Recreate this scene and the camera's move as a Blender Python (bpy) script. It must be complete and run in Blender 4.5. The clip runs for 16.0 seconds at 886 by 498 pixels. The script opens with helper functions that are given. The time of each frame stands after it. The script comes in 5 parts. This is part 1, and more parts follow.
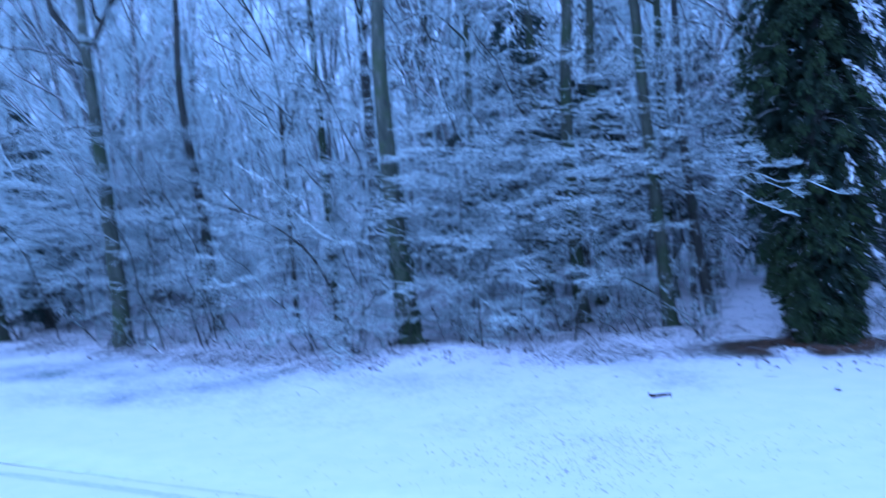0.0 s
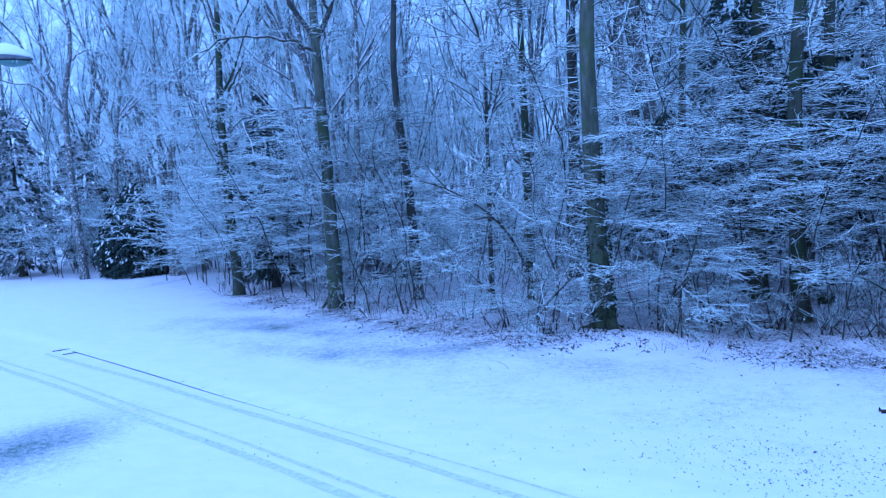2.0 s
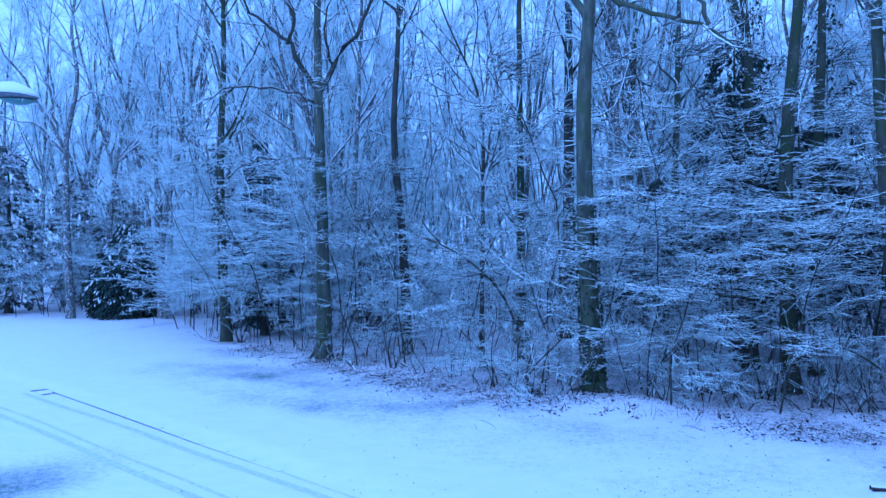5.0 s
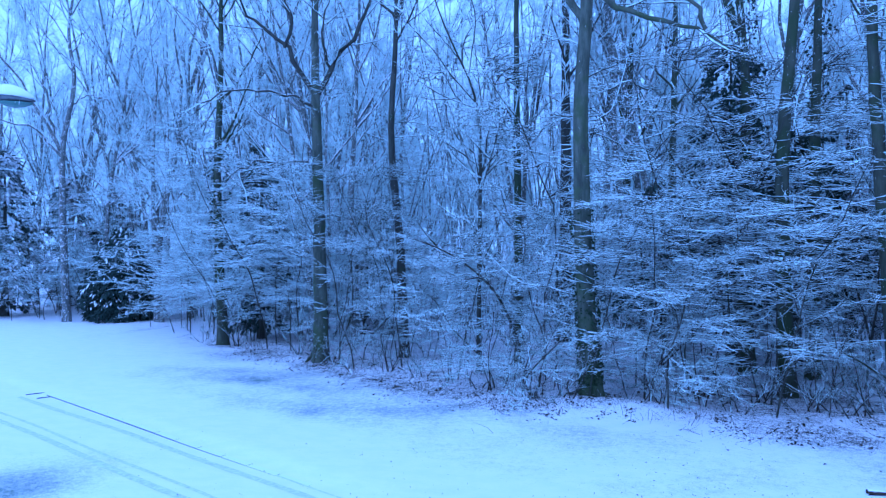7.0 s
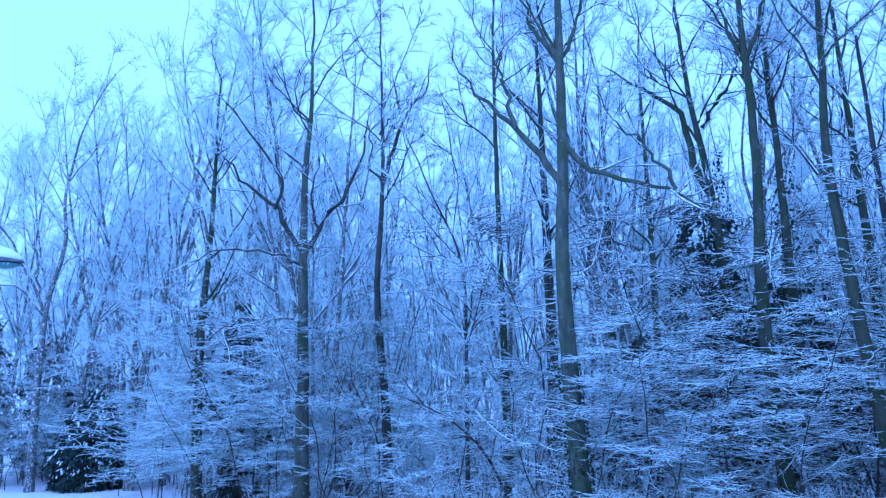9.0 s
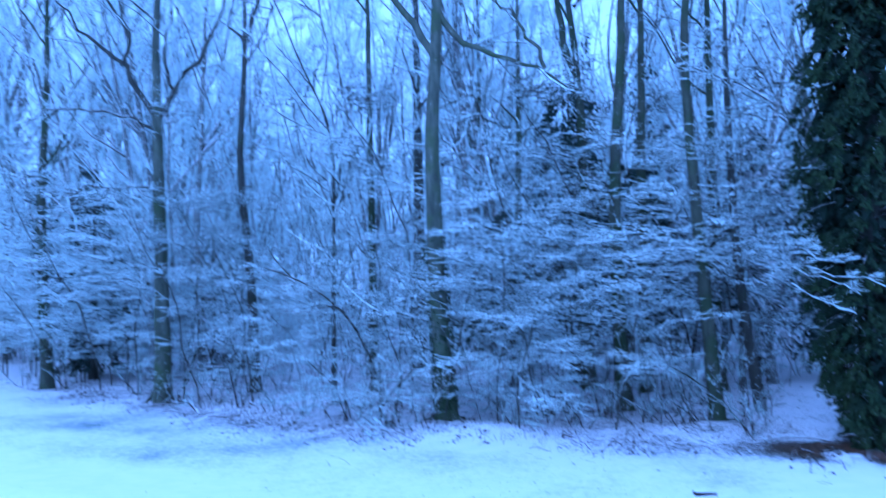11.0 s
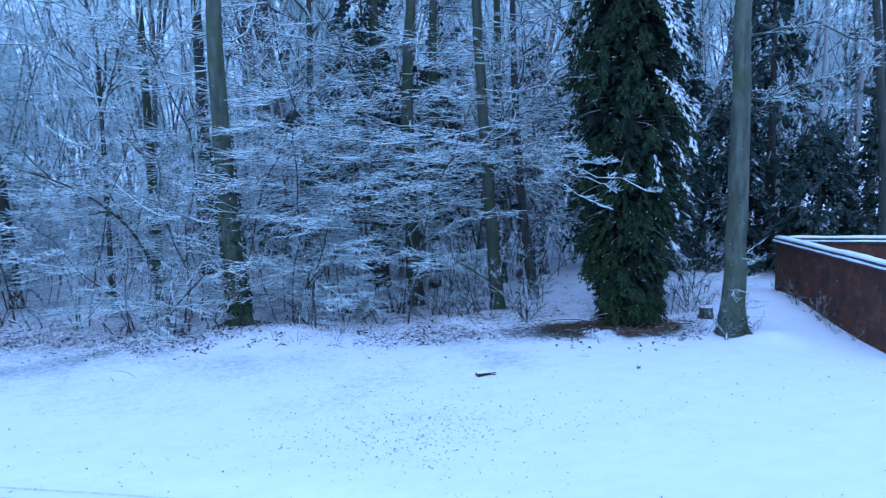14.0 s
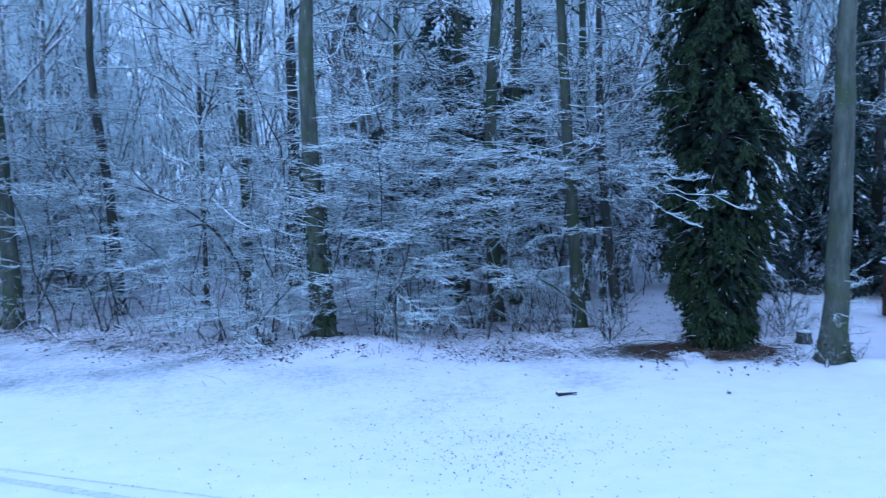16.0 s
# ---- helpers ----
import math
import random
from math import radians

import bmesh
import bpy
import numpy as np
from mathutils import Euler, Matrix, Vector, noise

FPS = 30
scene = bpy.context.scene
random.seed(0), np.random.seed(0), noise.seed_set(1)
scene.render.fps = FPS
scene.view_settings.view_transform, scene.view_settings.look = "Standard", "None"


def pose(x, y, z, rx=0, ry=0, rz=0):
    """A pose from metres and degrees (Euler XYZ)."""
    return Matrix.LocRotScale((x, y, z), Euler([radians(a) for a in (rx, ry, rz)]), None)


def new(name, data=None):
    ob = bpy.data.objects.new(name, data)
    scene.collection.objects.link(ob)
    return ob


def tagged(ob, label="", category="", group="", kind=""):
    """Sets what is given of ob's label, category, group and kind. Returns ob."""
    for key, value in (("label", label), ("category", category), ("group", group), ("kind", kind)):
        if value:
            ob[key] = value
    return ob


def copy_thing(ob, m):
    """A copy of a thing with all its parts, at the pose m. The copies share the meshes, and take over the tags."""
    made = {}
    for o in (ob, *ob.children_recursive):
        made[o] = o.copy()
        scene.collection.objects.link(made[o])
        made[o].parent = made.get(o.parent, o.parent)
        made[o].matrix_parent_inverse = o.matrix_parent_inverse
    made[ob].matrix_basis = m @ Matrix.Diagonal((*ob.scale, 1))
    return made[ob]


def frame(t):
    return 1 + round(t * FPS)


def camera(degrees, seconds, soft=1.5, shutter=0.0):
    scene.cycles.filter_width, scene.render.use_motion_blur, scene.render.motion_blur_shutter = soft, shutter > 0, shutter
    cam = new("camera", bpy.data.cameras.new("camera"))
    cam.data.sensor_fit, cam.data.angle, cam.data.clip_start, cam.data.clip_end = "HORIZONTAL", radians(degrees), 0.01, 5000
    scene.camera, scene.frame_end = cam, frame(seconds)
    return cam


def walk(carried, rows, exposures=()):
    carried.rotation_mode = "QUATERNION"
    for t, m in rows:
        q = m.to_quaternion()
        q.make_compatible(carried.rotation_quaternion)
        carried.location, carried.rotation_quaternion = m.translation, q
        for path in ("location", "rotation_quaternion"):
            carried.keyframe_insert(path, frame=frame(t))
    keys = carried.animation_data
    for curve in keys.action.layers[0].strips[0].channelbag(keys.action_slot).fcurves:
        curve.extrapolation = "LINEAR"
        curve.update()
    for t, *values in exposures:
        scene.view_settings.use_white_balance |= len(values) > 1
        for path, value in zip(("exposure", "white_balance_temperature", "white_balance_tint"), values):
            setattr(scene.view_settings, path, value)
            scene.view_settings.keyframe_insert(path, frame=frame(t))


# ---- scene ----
EYE = 4.3
cam = camera(66.4, 16.0, soft=1.3, shutter=0.6)
walk(cam, [
    (0, pose(0, 0, EYE, 85.85, 4.55, -0.37)),
    (0.2, pose(0, 0, EYE, 87.64, 5.11, 2.16)),
    (0.5, pose(0, 0, EYE, 87.00, 4.26, 5.68)),
    (0.7, pose(0, 0, EYE, 85.62, 3.37, 8.69)),
    (1, pose(0, 0, EYE, 85.65, 3.04, 11.47)),
    (1.2, pose(0, 0, EYE, 85.54, 3.14, 13.32)),
    (1.5, pose(0, 0, EYE, 84.98, 3.16, 15.49)),
    (2, pose(0, 0, EYE, 85.21, 2.93, 16.35)),
    (2.5, pose(0, 0, EYE, 85.19, 2.22, 16.42)),
    (3, pose(0, 0, EYE, 85.00, 1.53, 16.66)),
    (3.5, pose(0, 0, EYE, 85.21, 1.26, 16.67)),
    (4, pose(0, 0, EYE, 85.99, 0.05, 16.70)),
    (4.5, pose(0, 0, EYE, 86.95, 0.02, 16.27)),
    (4.7, pose(0, 0, EYE, 88.31, 0.30, 16.04)),
    (5.2, pose(0, 0, EYE, 90.30, 0.30, 15.80)),
    (5.8, pose(0, 0, EYE, 90.50, 0.28, 15.72)),
    (6.4, pose(0, 0, EYE, 90.10, 0.22, 15.68)),
    (7, pose(0, 0, EYE, 90.15, 0.26, 15.58)),
    (7.5, pose(0, 0, EYE, 92.73, 0.44, 15.07)),
    (7.8, pose(0, 0, EYE, 95.54, 1.00, 14.59)),
    (8, pose(0, 0, EYE, 97.58, 0.93, 14.45)),
    (8.2, pose(0, 0, EYE, 99.64, 1.19, 14.28)),
    (8.7, pose(0, 0, EYE, 102.70, 1.10, 14.40)),
    (9.25, pose(0, 0, EYE, 103.30, 1.10, 14.50)),
    (9.8, pose(0, 0, EYE, 101.10, 1.00, 13.30)),
    (10.3, pose(0, 0, EYE, 97.44, 0.87, 10.24)),
    (10.5, pose(0, 0, EYE, 95.80, 1.57, 8.00)),
    (10.7, pose(0, 0, EYE, 94.58, 1.45, 5.81)),
    (11, pose(0, 0, EYE, 92.33, 1.25, 3.34)),
    (11.2, pose(0, 0, EYE, 90.41, 1.17, 0.90)),
    (11.5, pose(0, 0, EYE, 88.37, -0.40, -4.55)),
    (11.7, pose(0, 0, EYE, 87.75, 0.39, -7.68)),
    (12, pose(0, 0, EYE, 86.31, -0.67, -11.42)),
    (12.2, pose(0, 0, EYE, 84.42, 1.09, -12.50)),
    (12.5, pose(0, 0, EYE, 84.42, -0.14, -15.65)),
    (12.7, pose(0, 0, EYE, 84.66, -1.24, -18.00)),
    (13, pose(0, 0, EYE, 83.00, -0.22, -17.76)),
    (13.2, pose(0, 0, EYE, 82.56, 0.03, -18.43)),
    (13.5, pose(0, 0, EYE, 82.96, 0.64, -16.80)),
    (13.7, pose(0, 0, EYE, 83.45, 0.97, -15.32)),
    (14, pose(0, 0, EYE, 83.63, 1.36, -13.90)),
    (14.5, pose(0, 0, EYE, 84.44, 1.93, -13.06)),
    (14.7, pose(0, 0, EYE, 84.20, 1.29, -12.07)),
    (15, pose(0, 0, EYE, 84.22, 1.08, -10.53)),
    (15.2, pose(0, 0, EYE, 84.67, 0.75, -9.82)),
    (15.5, pose(0, 0, EYE, 84.68, 0.97, -9.44)),
    (16, pose(0, 0, EYE, 85.10, 1.15, -6.98)),
], exposures=[(0.0, 0.2, 3950, 18), (2.0, 0.18, 3880, 18), (4.5, 0.07, 3700, 16), (8.2, 0.28, 3720, 17), (10.4, 0.37, 3680, 16), (11.2, 0.42, 3660, 15), (12.5, 0.39, 3850, 17), (14.0, 0.27, 4200, 10), (16.0, 0.26, 4350, 11)])

# world: even winter sky at dusk, a wide weak sun behind cloud
world = bpy.data.worlds.new("winter_sky")
scene.world = world
world.use_nodes = True
wn = world.node_tree
sky = wn.nodes.new("ShaderNodeTexSky")
sky.sky_type = "NISHITA"
sky.sun_disc = False
sky.sun_elevation = radians(34)
sky.sun_rotation = radians(150)
sky.air_density = 1.0
sky.dust_density = 4.0
sky.ozone_density = 2.0
cloud = wn.nodes.new("ShaderNodeMix")  # a closed cloud layer over the clear sky
cloud.data_type = "RGBA"
cloud.inputs["Factor"].default_value = 0.95
cloud.inputs[7].default_value = (7.4, 8.7, 11.2, 1)
wn.links.new(sky.outputs["Color"], cloud.inputs[6])
wn.links.new(cloud.outputs[2], wn.nodes["Background"].inputs["Color"])
wn.nodes["Background"].inputs["Strength"].default_value = 0.1
sun_lamp = bpy.data.lights.new("sun", "SUN")
sun_lamp.energy, sun_lamp.angle, sun_lamp.color = 0.5, radians(40), (1.0, 0.97, 0.93)
sun_ob = new("sun", sun_lamp)
sun_ob.matrix_world = pose(0, 0, 60, 52, 0, -30)


# ---- materials ----
class Nodes:
    """A small helper that builds a node material."""

    def __init__(self, name):
        self.mat = bpy.data.materials.new(name)
        self.mat.use_nodes = True
        self.tree = self.mat.node_tree
        self.bsdf = self.tree.nodes["Principled BSDF"]
        self.coord = self.tree.nodes.new("ShaderNodeNewGeometry")

    def add(self, kind, **values):
        node = self.tree.nodes.new(kind)
        for key, value in values.items():
            node.inputs[key].default_value = value
        return node

    def link(self, a, b):
        self.tree.links.new(a, b)

    def noise(self, scale, detail=3.0, rough=0.55, stretch=None):
        n = self.add("ShaderNodeTexNoise", Scale=scale, Detail=detail, Roughness=rough)
        src = self.coord.outputs["Position"]
        if stretch:
            m = self.tree.nodes.new("ShaderNodeMapping")
            m.inputs["Scale"].default_value = stretch
            self.link(src, m.inputs["Vector"])
            src = m.outputs["Vector"]
        self.link(src, n.inputs["Vector"])
        return n.outputs["Fac"]

    def ramp(self, fac, lo, hi, a=0.0, b=1.0):
        r = self.tree.nodes.new("ShaderNodeMapRange")
        r.interpolation_type = "SMOOTHSTEP"
        for key, value in (("From Min", lo), ("From Max", hi), ("To Min", a), ("To Max", b)):
            r.inputs[key].default_value = value
        self.link(fac, r.inputs["Value"])
        return r.outputs["Result"]

    def math(self, op, a, b):
        m = self.tree.nodes.new("ShaderNodeMath")
        m.operation = op
        for i, v in enumerate((a, b)):
            if isinstance(v, (int, float)):
                m.inputs[i].default_value = v
            else:
                self.link(v, m.inputs[i])
        return m.outputs[0]

    def mix(self, fac, a, b):
        m = self.tree.nodes.new("ShaderNodeMix")
        m.data_type = "RGBA"
        if isinstance(fac, (int, float)):
            m.inputs["Factor"].default_value = fac
        else:
            self.link(fac, m.inputs["Factor"])
        for key, v in ((6, a), (7, b)):
            if isinstance(v, tuple):
                m.inputs[key].default_value = (*v, 1)
            else:
                self.link(v, m.inputs[key])
        return m.outputs[2]

    def up(self):
        """How far the surface faces the sky."""
        s = self.tree.nodes.new("ShaderNodeSeparateXYZ")
        self.link(self.coord.outputs["Normal"], s.inputs[0])
        return s.outputs["Z"]

    def attribute(self, name):
        a = self.tree.nodes.new("ShaderNodeAttribute")
        a.attribute_name = name
        return a.outputs["Fac"]

    def done(self, colour, rough=0.9, bump=None, strength=0.3, distance=0.02):
        if isinstance(colour, tuple):
            self.bsdf.inputs["Base Color"].default_value = (*colour, 1)
        else:
            self.link(colour, self.bsdf.inputs["Base Color"])
        if isinstance(rough, (int, float)):
            self.bsdf.inputs["Roughness"].default_value = rough
        else:
            self.link(rough, self.bsdf.inputs["Roughness"])
        self.bsdf.inputs["Specular IOR Level"].default_value = 0.25
        if bump is not None:
            b = self.add("ShaderNodeBump", Strength=strength, Distance=distance)
            self.link(bump, b.inputs["Height"])
            self.link(b.outputs["Normal"], self.bsdf.inputs["Normal"])
        return self.mat


SNOW = (0.865, 0.87, 0.9)
FIELD = (0.872, 0.848, 0.888)
RIME = (0.77, 0.875, 0.87)


def bark_material(name, dark, light, moss=None, snow=0.55, moss_low=0.5, scale=6.0, rime=0.0):
    n = Nodes(name)
    grain = n.noise(scale, 5, 0.65, (1, 1, 0.22))
    blotch = n.noise(1.3, 3)
    col = n.mix(n.ramp(grain, 0.3, 0.7), dark, light)
    if moss:
        col = n.mix(n.ramp(blotch, moss_low, moss_low + 0.2), col, moss)
    speck = n.noise(9.0, 4, 0.7)
    lay = n.math("MULTIPLY", n.ramp(n.up(), snow, snow + 0.25), n.ramp(speck, 0.3, 0.5))
    crust = n.math("MULTIPLY", n.ramp(speck, 0.72 - rime, 0.8 - rime), 0.6 + rime)
    col = n.mix(n.math("MAXIMUM", lay, crust), col, SNOW)
    return n.done(col, 0.9, grain, 0.5, 0.03)


def twig_material(name, bark, frost, lo=-0.35, hi=0.35):
    n = Nodes(name)
    patch = n.noise(2.2, 3)
    lift = n.math("ADD", n.up(), n.ramp(patch, 0.3, 0.7, -0.45, 0.45))
    col = n.mix(n.math("MULTIPLY", n.ramp(lift, lo, hi), frost), bark, RIME)
    return n.done(col, 0.85)


def foliage_material(name, dark, light, frost=0.75, lo=0.55, hi=0.9):
    n = Nodes(name)
    vary = n.noise(5.0, 3)
    col = n.mix(n.ramp(vary, 0.3, 0.7), dark, light)
    lump = n.noise(1.1, 3)
    lift = n.math("ADD", n.up(), n.ramp(lump, 0.35, 0.7, -0.55, 0.4))
    col = n.mix(n.math("MULTIPLY", n.ramp(lift, lo, hi), frost), col, SNOW)
    return n.done(col, 0.7)


def cedar_material():
    n = Nodes("dark_cedar_foliage")
    vary = n.ramp(n.noise(2.4, 3), 0.3, 0.7)
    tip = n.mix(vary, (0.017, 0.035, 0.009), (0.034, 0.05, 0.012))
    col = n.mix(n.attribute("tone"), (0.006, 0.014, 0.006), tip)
    dust = n.math("MULTIPLY", n.ramp(n.up(), 0.75, 0.98), n.ramp(n.noise(3.0, 3), 0.5, 0.7))
    col = n.mix(n.math("MULTIPLY", dust, 0.5), col, SNOW)
    return n.done(col, 0.65)


def ground_material():
    n = Nodes("snowy_ground")
    cover = n.attribute("cover")
    fine = n.noise(7.0, 5, 0.7)
    grit = n.noise(30.0, 4, 0.75)
    broad = n.noise(0.35, 4)
    grass = n.mix(n.ramp(grit, 0.35, 0.65), (0.034, 0.082, 0.06), (0.085, 0.16, 0.12))
    litter = n.mix(n.ramp(grit, 0.4, 0.6), (0.02, 0.022, 0.016), (0.055, 0.05, 0.036))
    needles = n.mix(n.ramp(grit, 0.35, 0.65), (0.05, 0.026, 0.014), (0.15, 0.075, 0.035))
    bare = n.mix(n.attribute("needle"), n.mix(n.attribute("litter"), grass, litter), needles)
    thick = n.math("ADD", cover, n.ramp(broad, 0.3, 0.7, -0.1, 0.1))
    speck = n.math("ADD", n.math("MULTIPLY", fine, 0.5), n.math("MULTIPLY", grit, 0.5))
    depth = n.math("ADD", thick, n.math("MULTIPLY", n.math("SUBTRACT", speck, 0.5), 1.25))
    fleck = n.math("ADD", n.math("MULTIPLY", n.math("SUBTRACT", grit, 0.5), 1.6), n.math("MULTIPLY", n.math("SUBTRACT", fine, 0.5), 0.7))
    soft, crisp = n.ramp(depth, 0.06, 0.74), n.ramp(n.math("ADD", cover, fleck), 0.36, 0.5)
    keep = n.attribute("litter")
    mask = n.math("ADD", n.math("MULTIPLY", crisp, keep), n.math("MULTIPLY", soft, n.math("SUBTRACT", 1.0, keep)))
    mottle = n.ramp(n.noise(1.5, 5, 0.68, (1, 1.7, 1)), 0.36, 0.62)
    col = n.mix(mask, bare, n.mix(mottle, (0.825, 0.818, 0.84), FIELD))
    relief = n.math("ADD", fine, n.math("MULTIPLY", grit, 0.35))
    return n.done(col, 0.8, relief, 0.35, 0.03)


def plain_material(name, a, b, scale=8.0, rough=0.8, metal=0.0, snow=True):
    n = Nodes(name)
    col = n.mix(n.ramp(n.noise(scale, 4), 0.3, 0.7), a, b)
    if snow:
        col = n.mix(n.ramp(n.up(), 0.5, 0.8), col, SNOW)
    n.bsdf.inputs["Metallic"].default_value = metal
    return n.done(col, rough, n.noise(scale * 4, 3), 0.2, 0.01)


def brick_material():
    n = Nodes("weathered_brick")
    t = n.tree.nodes.new("ShaderNodeTexBrick")
    t.offset = 0.5
    for key, value in (("Scale", 1.0), ("Mortar Size", 0.003), ("Brick Width", 0.225), ("Row Height", 0.075), ("Mortar Smooth", 0.3), ("Bias", 0.0)):
        t.inputs[key].default_value = value
    t.inputs["Color1"].default_value = (0.08, 0.036, 0.02, 1)
    t.inputs["Color2"].default_value = (0.115, 0.048, 0.024, 1)
    t.inputs["Mortar"].default_value = (0.075, 0.042, 0.03, 1)
    a = n.tree.nodes.new("ShaderNodeUVMap")
    n.link(a.outputs["UV"], t.inputs["Vector"])
    dirt = n.noise(1.6, 5, 0.65)
    col = n.mix(n.ramp(dirt, 0.4, 0.7, 0.0, 0.85), t.outputs["Color"], (0.035, 0.026, 0.024))
    bloom = n.noise(5.0, 5, 0.7, (1, 1, 0.3))
    col = n.mix(n.ramp(bloom, 0.52, 0.75, 0.0, 0.3), col, (0.2, 0.19, 0.18))
    return n.done(col, 0.9, t.outputs["Fac"], 0.5, -0.01)


M_GROUND = ground_material()
M_SNOW = plain_material("snow", (0.85, 0.87, 0.9), (0.88, 0.9, 0.92), 3.0, 0.7, 0.0, False)
M_BEECH = bark_material("grey_beech_bark", (0.04, 0.046, 0.034), (0.108, 0.118, 0.089), (0.055, 0.072, 0.034), 0.7, 0.46, 6.0, 0.05)
M_MOSSY = bark_material("mossy_bark", (0.034, 0.038, 0.027), (0.076, 0.083, 0.058), (0.04, 0.054, 0.026), 0.7, 0.42, 6.0, 0.06)
M_DARK = bark_material("dark_bark", (0.028, 0.03, 0.025), (0.07, 0.07, 0.058), (0.04, 0.052, 0.03), 0.65, 0.55, 6.0, 0.04)
# rimed bark of distant trunks, made paler so its colour carries the haze
M_HAZE_RIME = bark_material("hazed_rimed_bark", (0.075, 0.08, 0.075), (0.17, 0.175, 0.16), None, 0.25, 0.5, 6.0, 0.18)
M_BIRCH = bark_material("birch_bark", (0.22, 0.22, 0.21), (0.4, 0.4, 0.38), (0.06, 0.05, 0.045), 0.6, 0.62)
M_TWIG = twig_material("frosted_twig", (0.035, 0.034, 0.028), 0.98, -0.4, 0.26)
# two paler frosted twigs for the distance; their extra white stands in for haze
M_HAZE = twig_material("hazed_frosted_twig", (0.1, 0.1, 0.095), 0.86, -1.7, 0.0)
M_HAZE_HOAR = twig_material("hazed_hoar_twig", (0.08, 0.08, 0.075), 0.9, -1.1, 0.1)
M_BRANCH = twig_material("snow_lined_branch", (0.055, 0.05, 0.042), 0.92, -0.35, 0.35)
M_STALK = twig_material("dark_snow_lined_stalk", (0.03, 0.026, 0.022), 0.9, 0.1, 0.7)
M_CEDAR = cedar_material()
M_HEDGE = foliage_material("dark_evergreen_foliage", (0.018, 0.033, 0.026), (0.04, 0.06, 0.048), 0.2, 0.5, 1.4)
M_YEW = foliage_material("snowy_yew_foliage", (0.02, 0.036, 0.027), (0.042, 0.062, 0.045), 0.7, 0.2, 1.1)
# snowy far evergreens with lighter base and more frost, haze put into colour
M_BUSH = foliage_material("hazed_snowy_foliage", (0.045, 0.07, 0.06), (0.085, 0.115, 0.1), 0.75, -0.2, 0.9)
M_SPRUCE = foliage_material("hazed_frosted_spruce_foliage", (0.022, 0.038, 0.032), (0.05, 0.072, 0.06), 0.62, -0.3, 0.9)
M_IVY = foliage_material("ivy_leaf", (0.012, 0.025, 0.01), (0.03, 0.05, 0.018), 0.7, 0.95, 1.25)
M_BRICK = brick_material()
M_STONE = plain_material("coping_stone", (0.045, 0.045, 0.045), (0.1, 0.098, 0.095), 9.0)
M_KERB = plain_material("kerb_stone", (0.06, 0.06, 0.06), (0.12, 0.12, 0.12), 12.0)
M_IRON = plain_material("cast_iron", (0.015, 0.015, 0.016), (0.03, 0.03, 0.03), 20.0, 0.6, 0.6, False)
M_STEEL = plain_material("galvanised_steel", (0.1, 0.11, 0.12), (0.16, 0.17, 0.18), 15.0, 0.5, 0.5)
M_WOOD = plain_material("rotten_wood", (0.018, 0.013, 0.01), (0.05, 0.034, 0.026), 14.0)


# ---- mesh tools ----
rng = np.random.default_rng(7)


def mesh_object(name, verts, faces, material, parent=None, label="", smooth=True):
    """One mesh object; faces is an (n, 3 or 4) array or a list of such arrays."""
    faces = faces if isinstance(faces, list) else [faces]
    me = bpy.data.meshes.new(name)
    verts = np.asarray(verts, np.float32).reshape(-1, 3)
    loops = np.concatenate([np.asarray(f, np.int32).ravel() for f in faces])
    sizes = np.concatenate([np.full(len(f), np.shape(f)[1], np.int32) for f in faces])
    me.vertices.add(len(verts))
    me.vertices.foreach_set("co", verts.ravel())
    me.loops.add(len(loops))
    me.loops.foreach_set("vertex_index", loops)
    me.polygons.add(len(sizes))
    me.polygons.foreach_set("loop_start", np.concatenate([[0], np.cumsum(sizes)[:-1]]).astype(np.int32))
    me.polygons.foreach_set("use_smooth", np.full(len(sizes), smooth))
    me.update(calc_edges=True)
    me.materials.append(material)
    ob = new(name, me)
    if parent:
        ob.parent = parent
    if label:
        ob["label"] = label
    return ob


def stuff(ob):
    ob["kind"] = "stuff"
    return ob


def empty(name, m, label, category, group=""):
    ob = new(name)
    ob.empty_display_size = 0.2
    ob.matrix_world = m
    return tagged(ob, label, category, group)


def part(name, bm, material, parent, label=""):
    """A bmesh as one mesh object under a thing or a part."""
    me = bpy.data.meshes.new(name)
    bm.to_mesh(me)
    bm.free()
    me.materials.append(material)
    ob = new(name, me)
    ob.parent = parent
    if label:
        ob["label"] = label
    return ob


def unit(v):
    return v / np.maximum(np.linalg.norm(v, axis=-1, keepdims=True), 1e-9)


def tubes(paths, radii, sides, phase=0.0):
    """Tapered tubes round paths (n, k, 3) with radii (n, k): verts and quads."""
    paths, radii = np.asarray(paths, float), np.asarray(radii, float)
    n, k, _ = paths.shape
    tang = unit(np.gradient(paths, axis=1))
    ref = np.where(np.abs(tang[..., 2:]) > 0.8, np.array([1.0, 0, 0]), np.array([0, 0, 1.0]))
    a = unit(np.cross(tang, ref))
    b = np.cross(tang, a)
    ang = np.linspace(0, 2 * np.pi, sides, endpoint=False) + phase
    ring = a[:, :, None] * np.cos(ang)[:, None] + b[:, :, None] * np.sin(ang)[:, None]
    verts = paths[:, :, None] + ring * radii[:, :, None, None]
    i = np.arange(n)[:, None, None] * (k * sides) + np.arange(k - 1)[None, :, None] * sides
    j = np.arange(sides)
    j2 = (j + 1) % sides
    q = np.stack([i + j, i + j2, i + sides + j2, i + sides + j], -1)
    return verts.reshape(-1, 3), q.reshape(-1, 4)


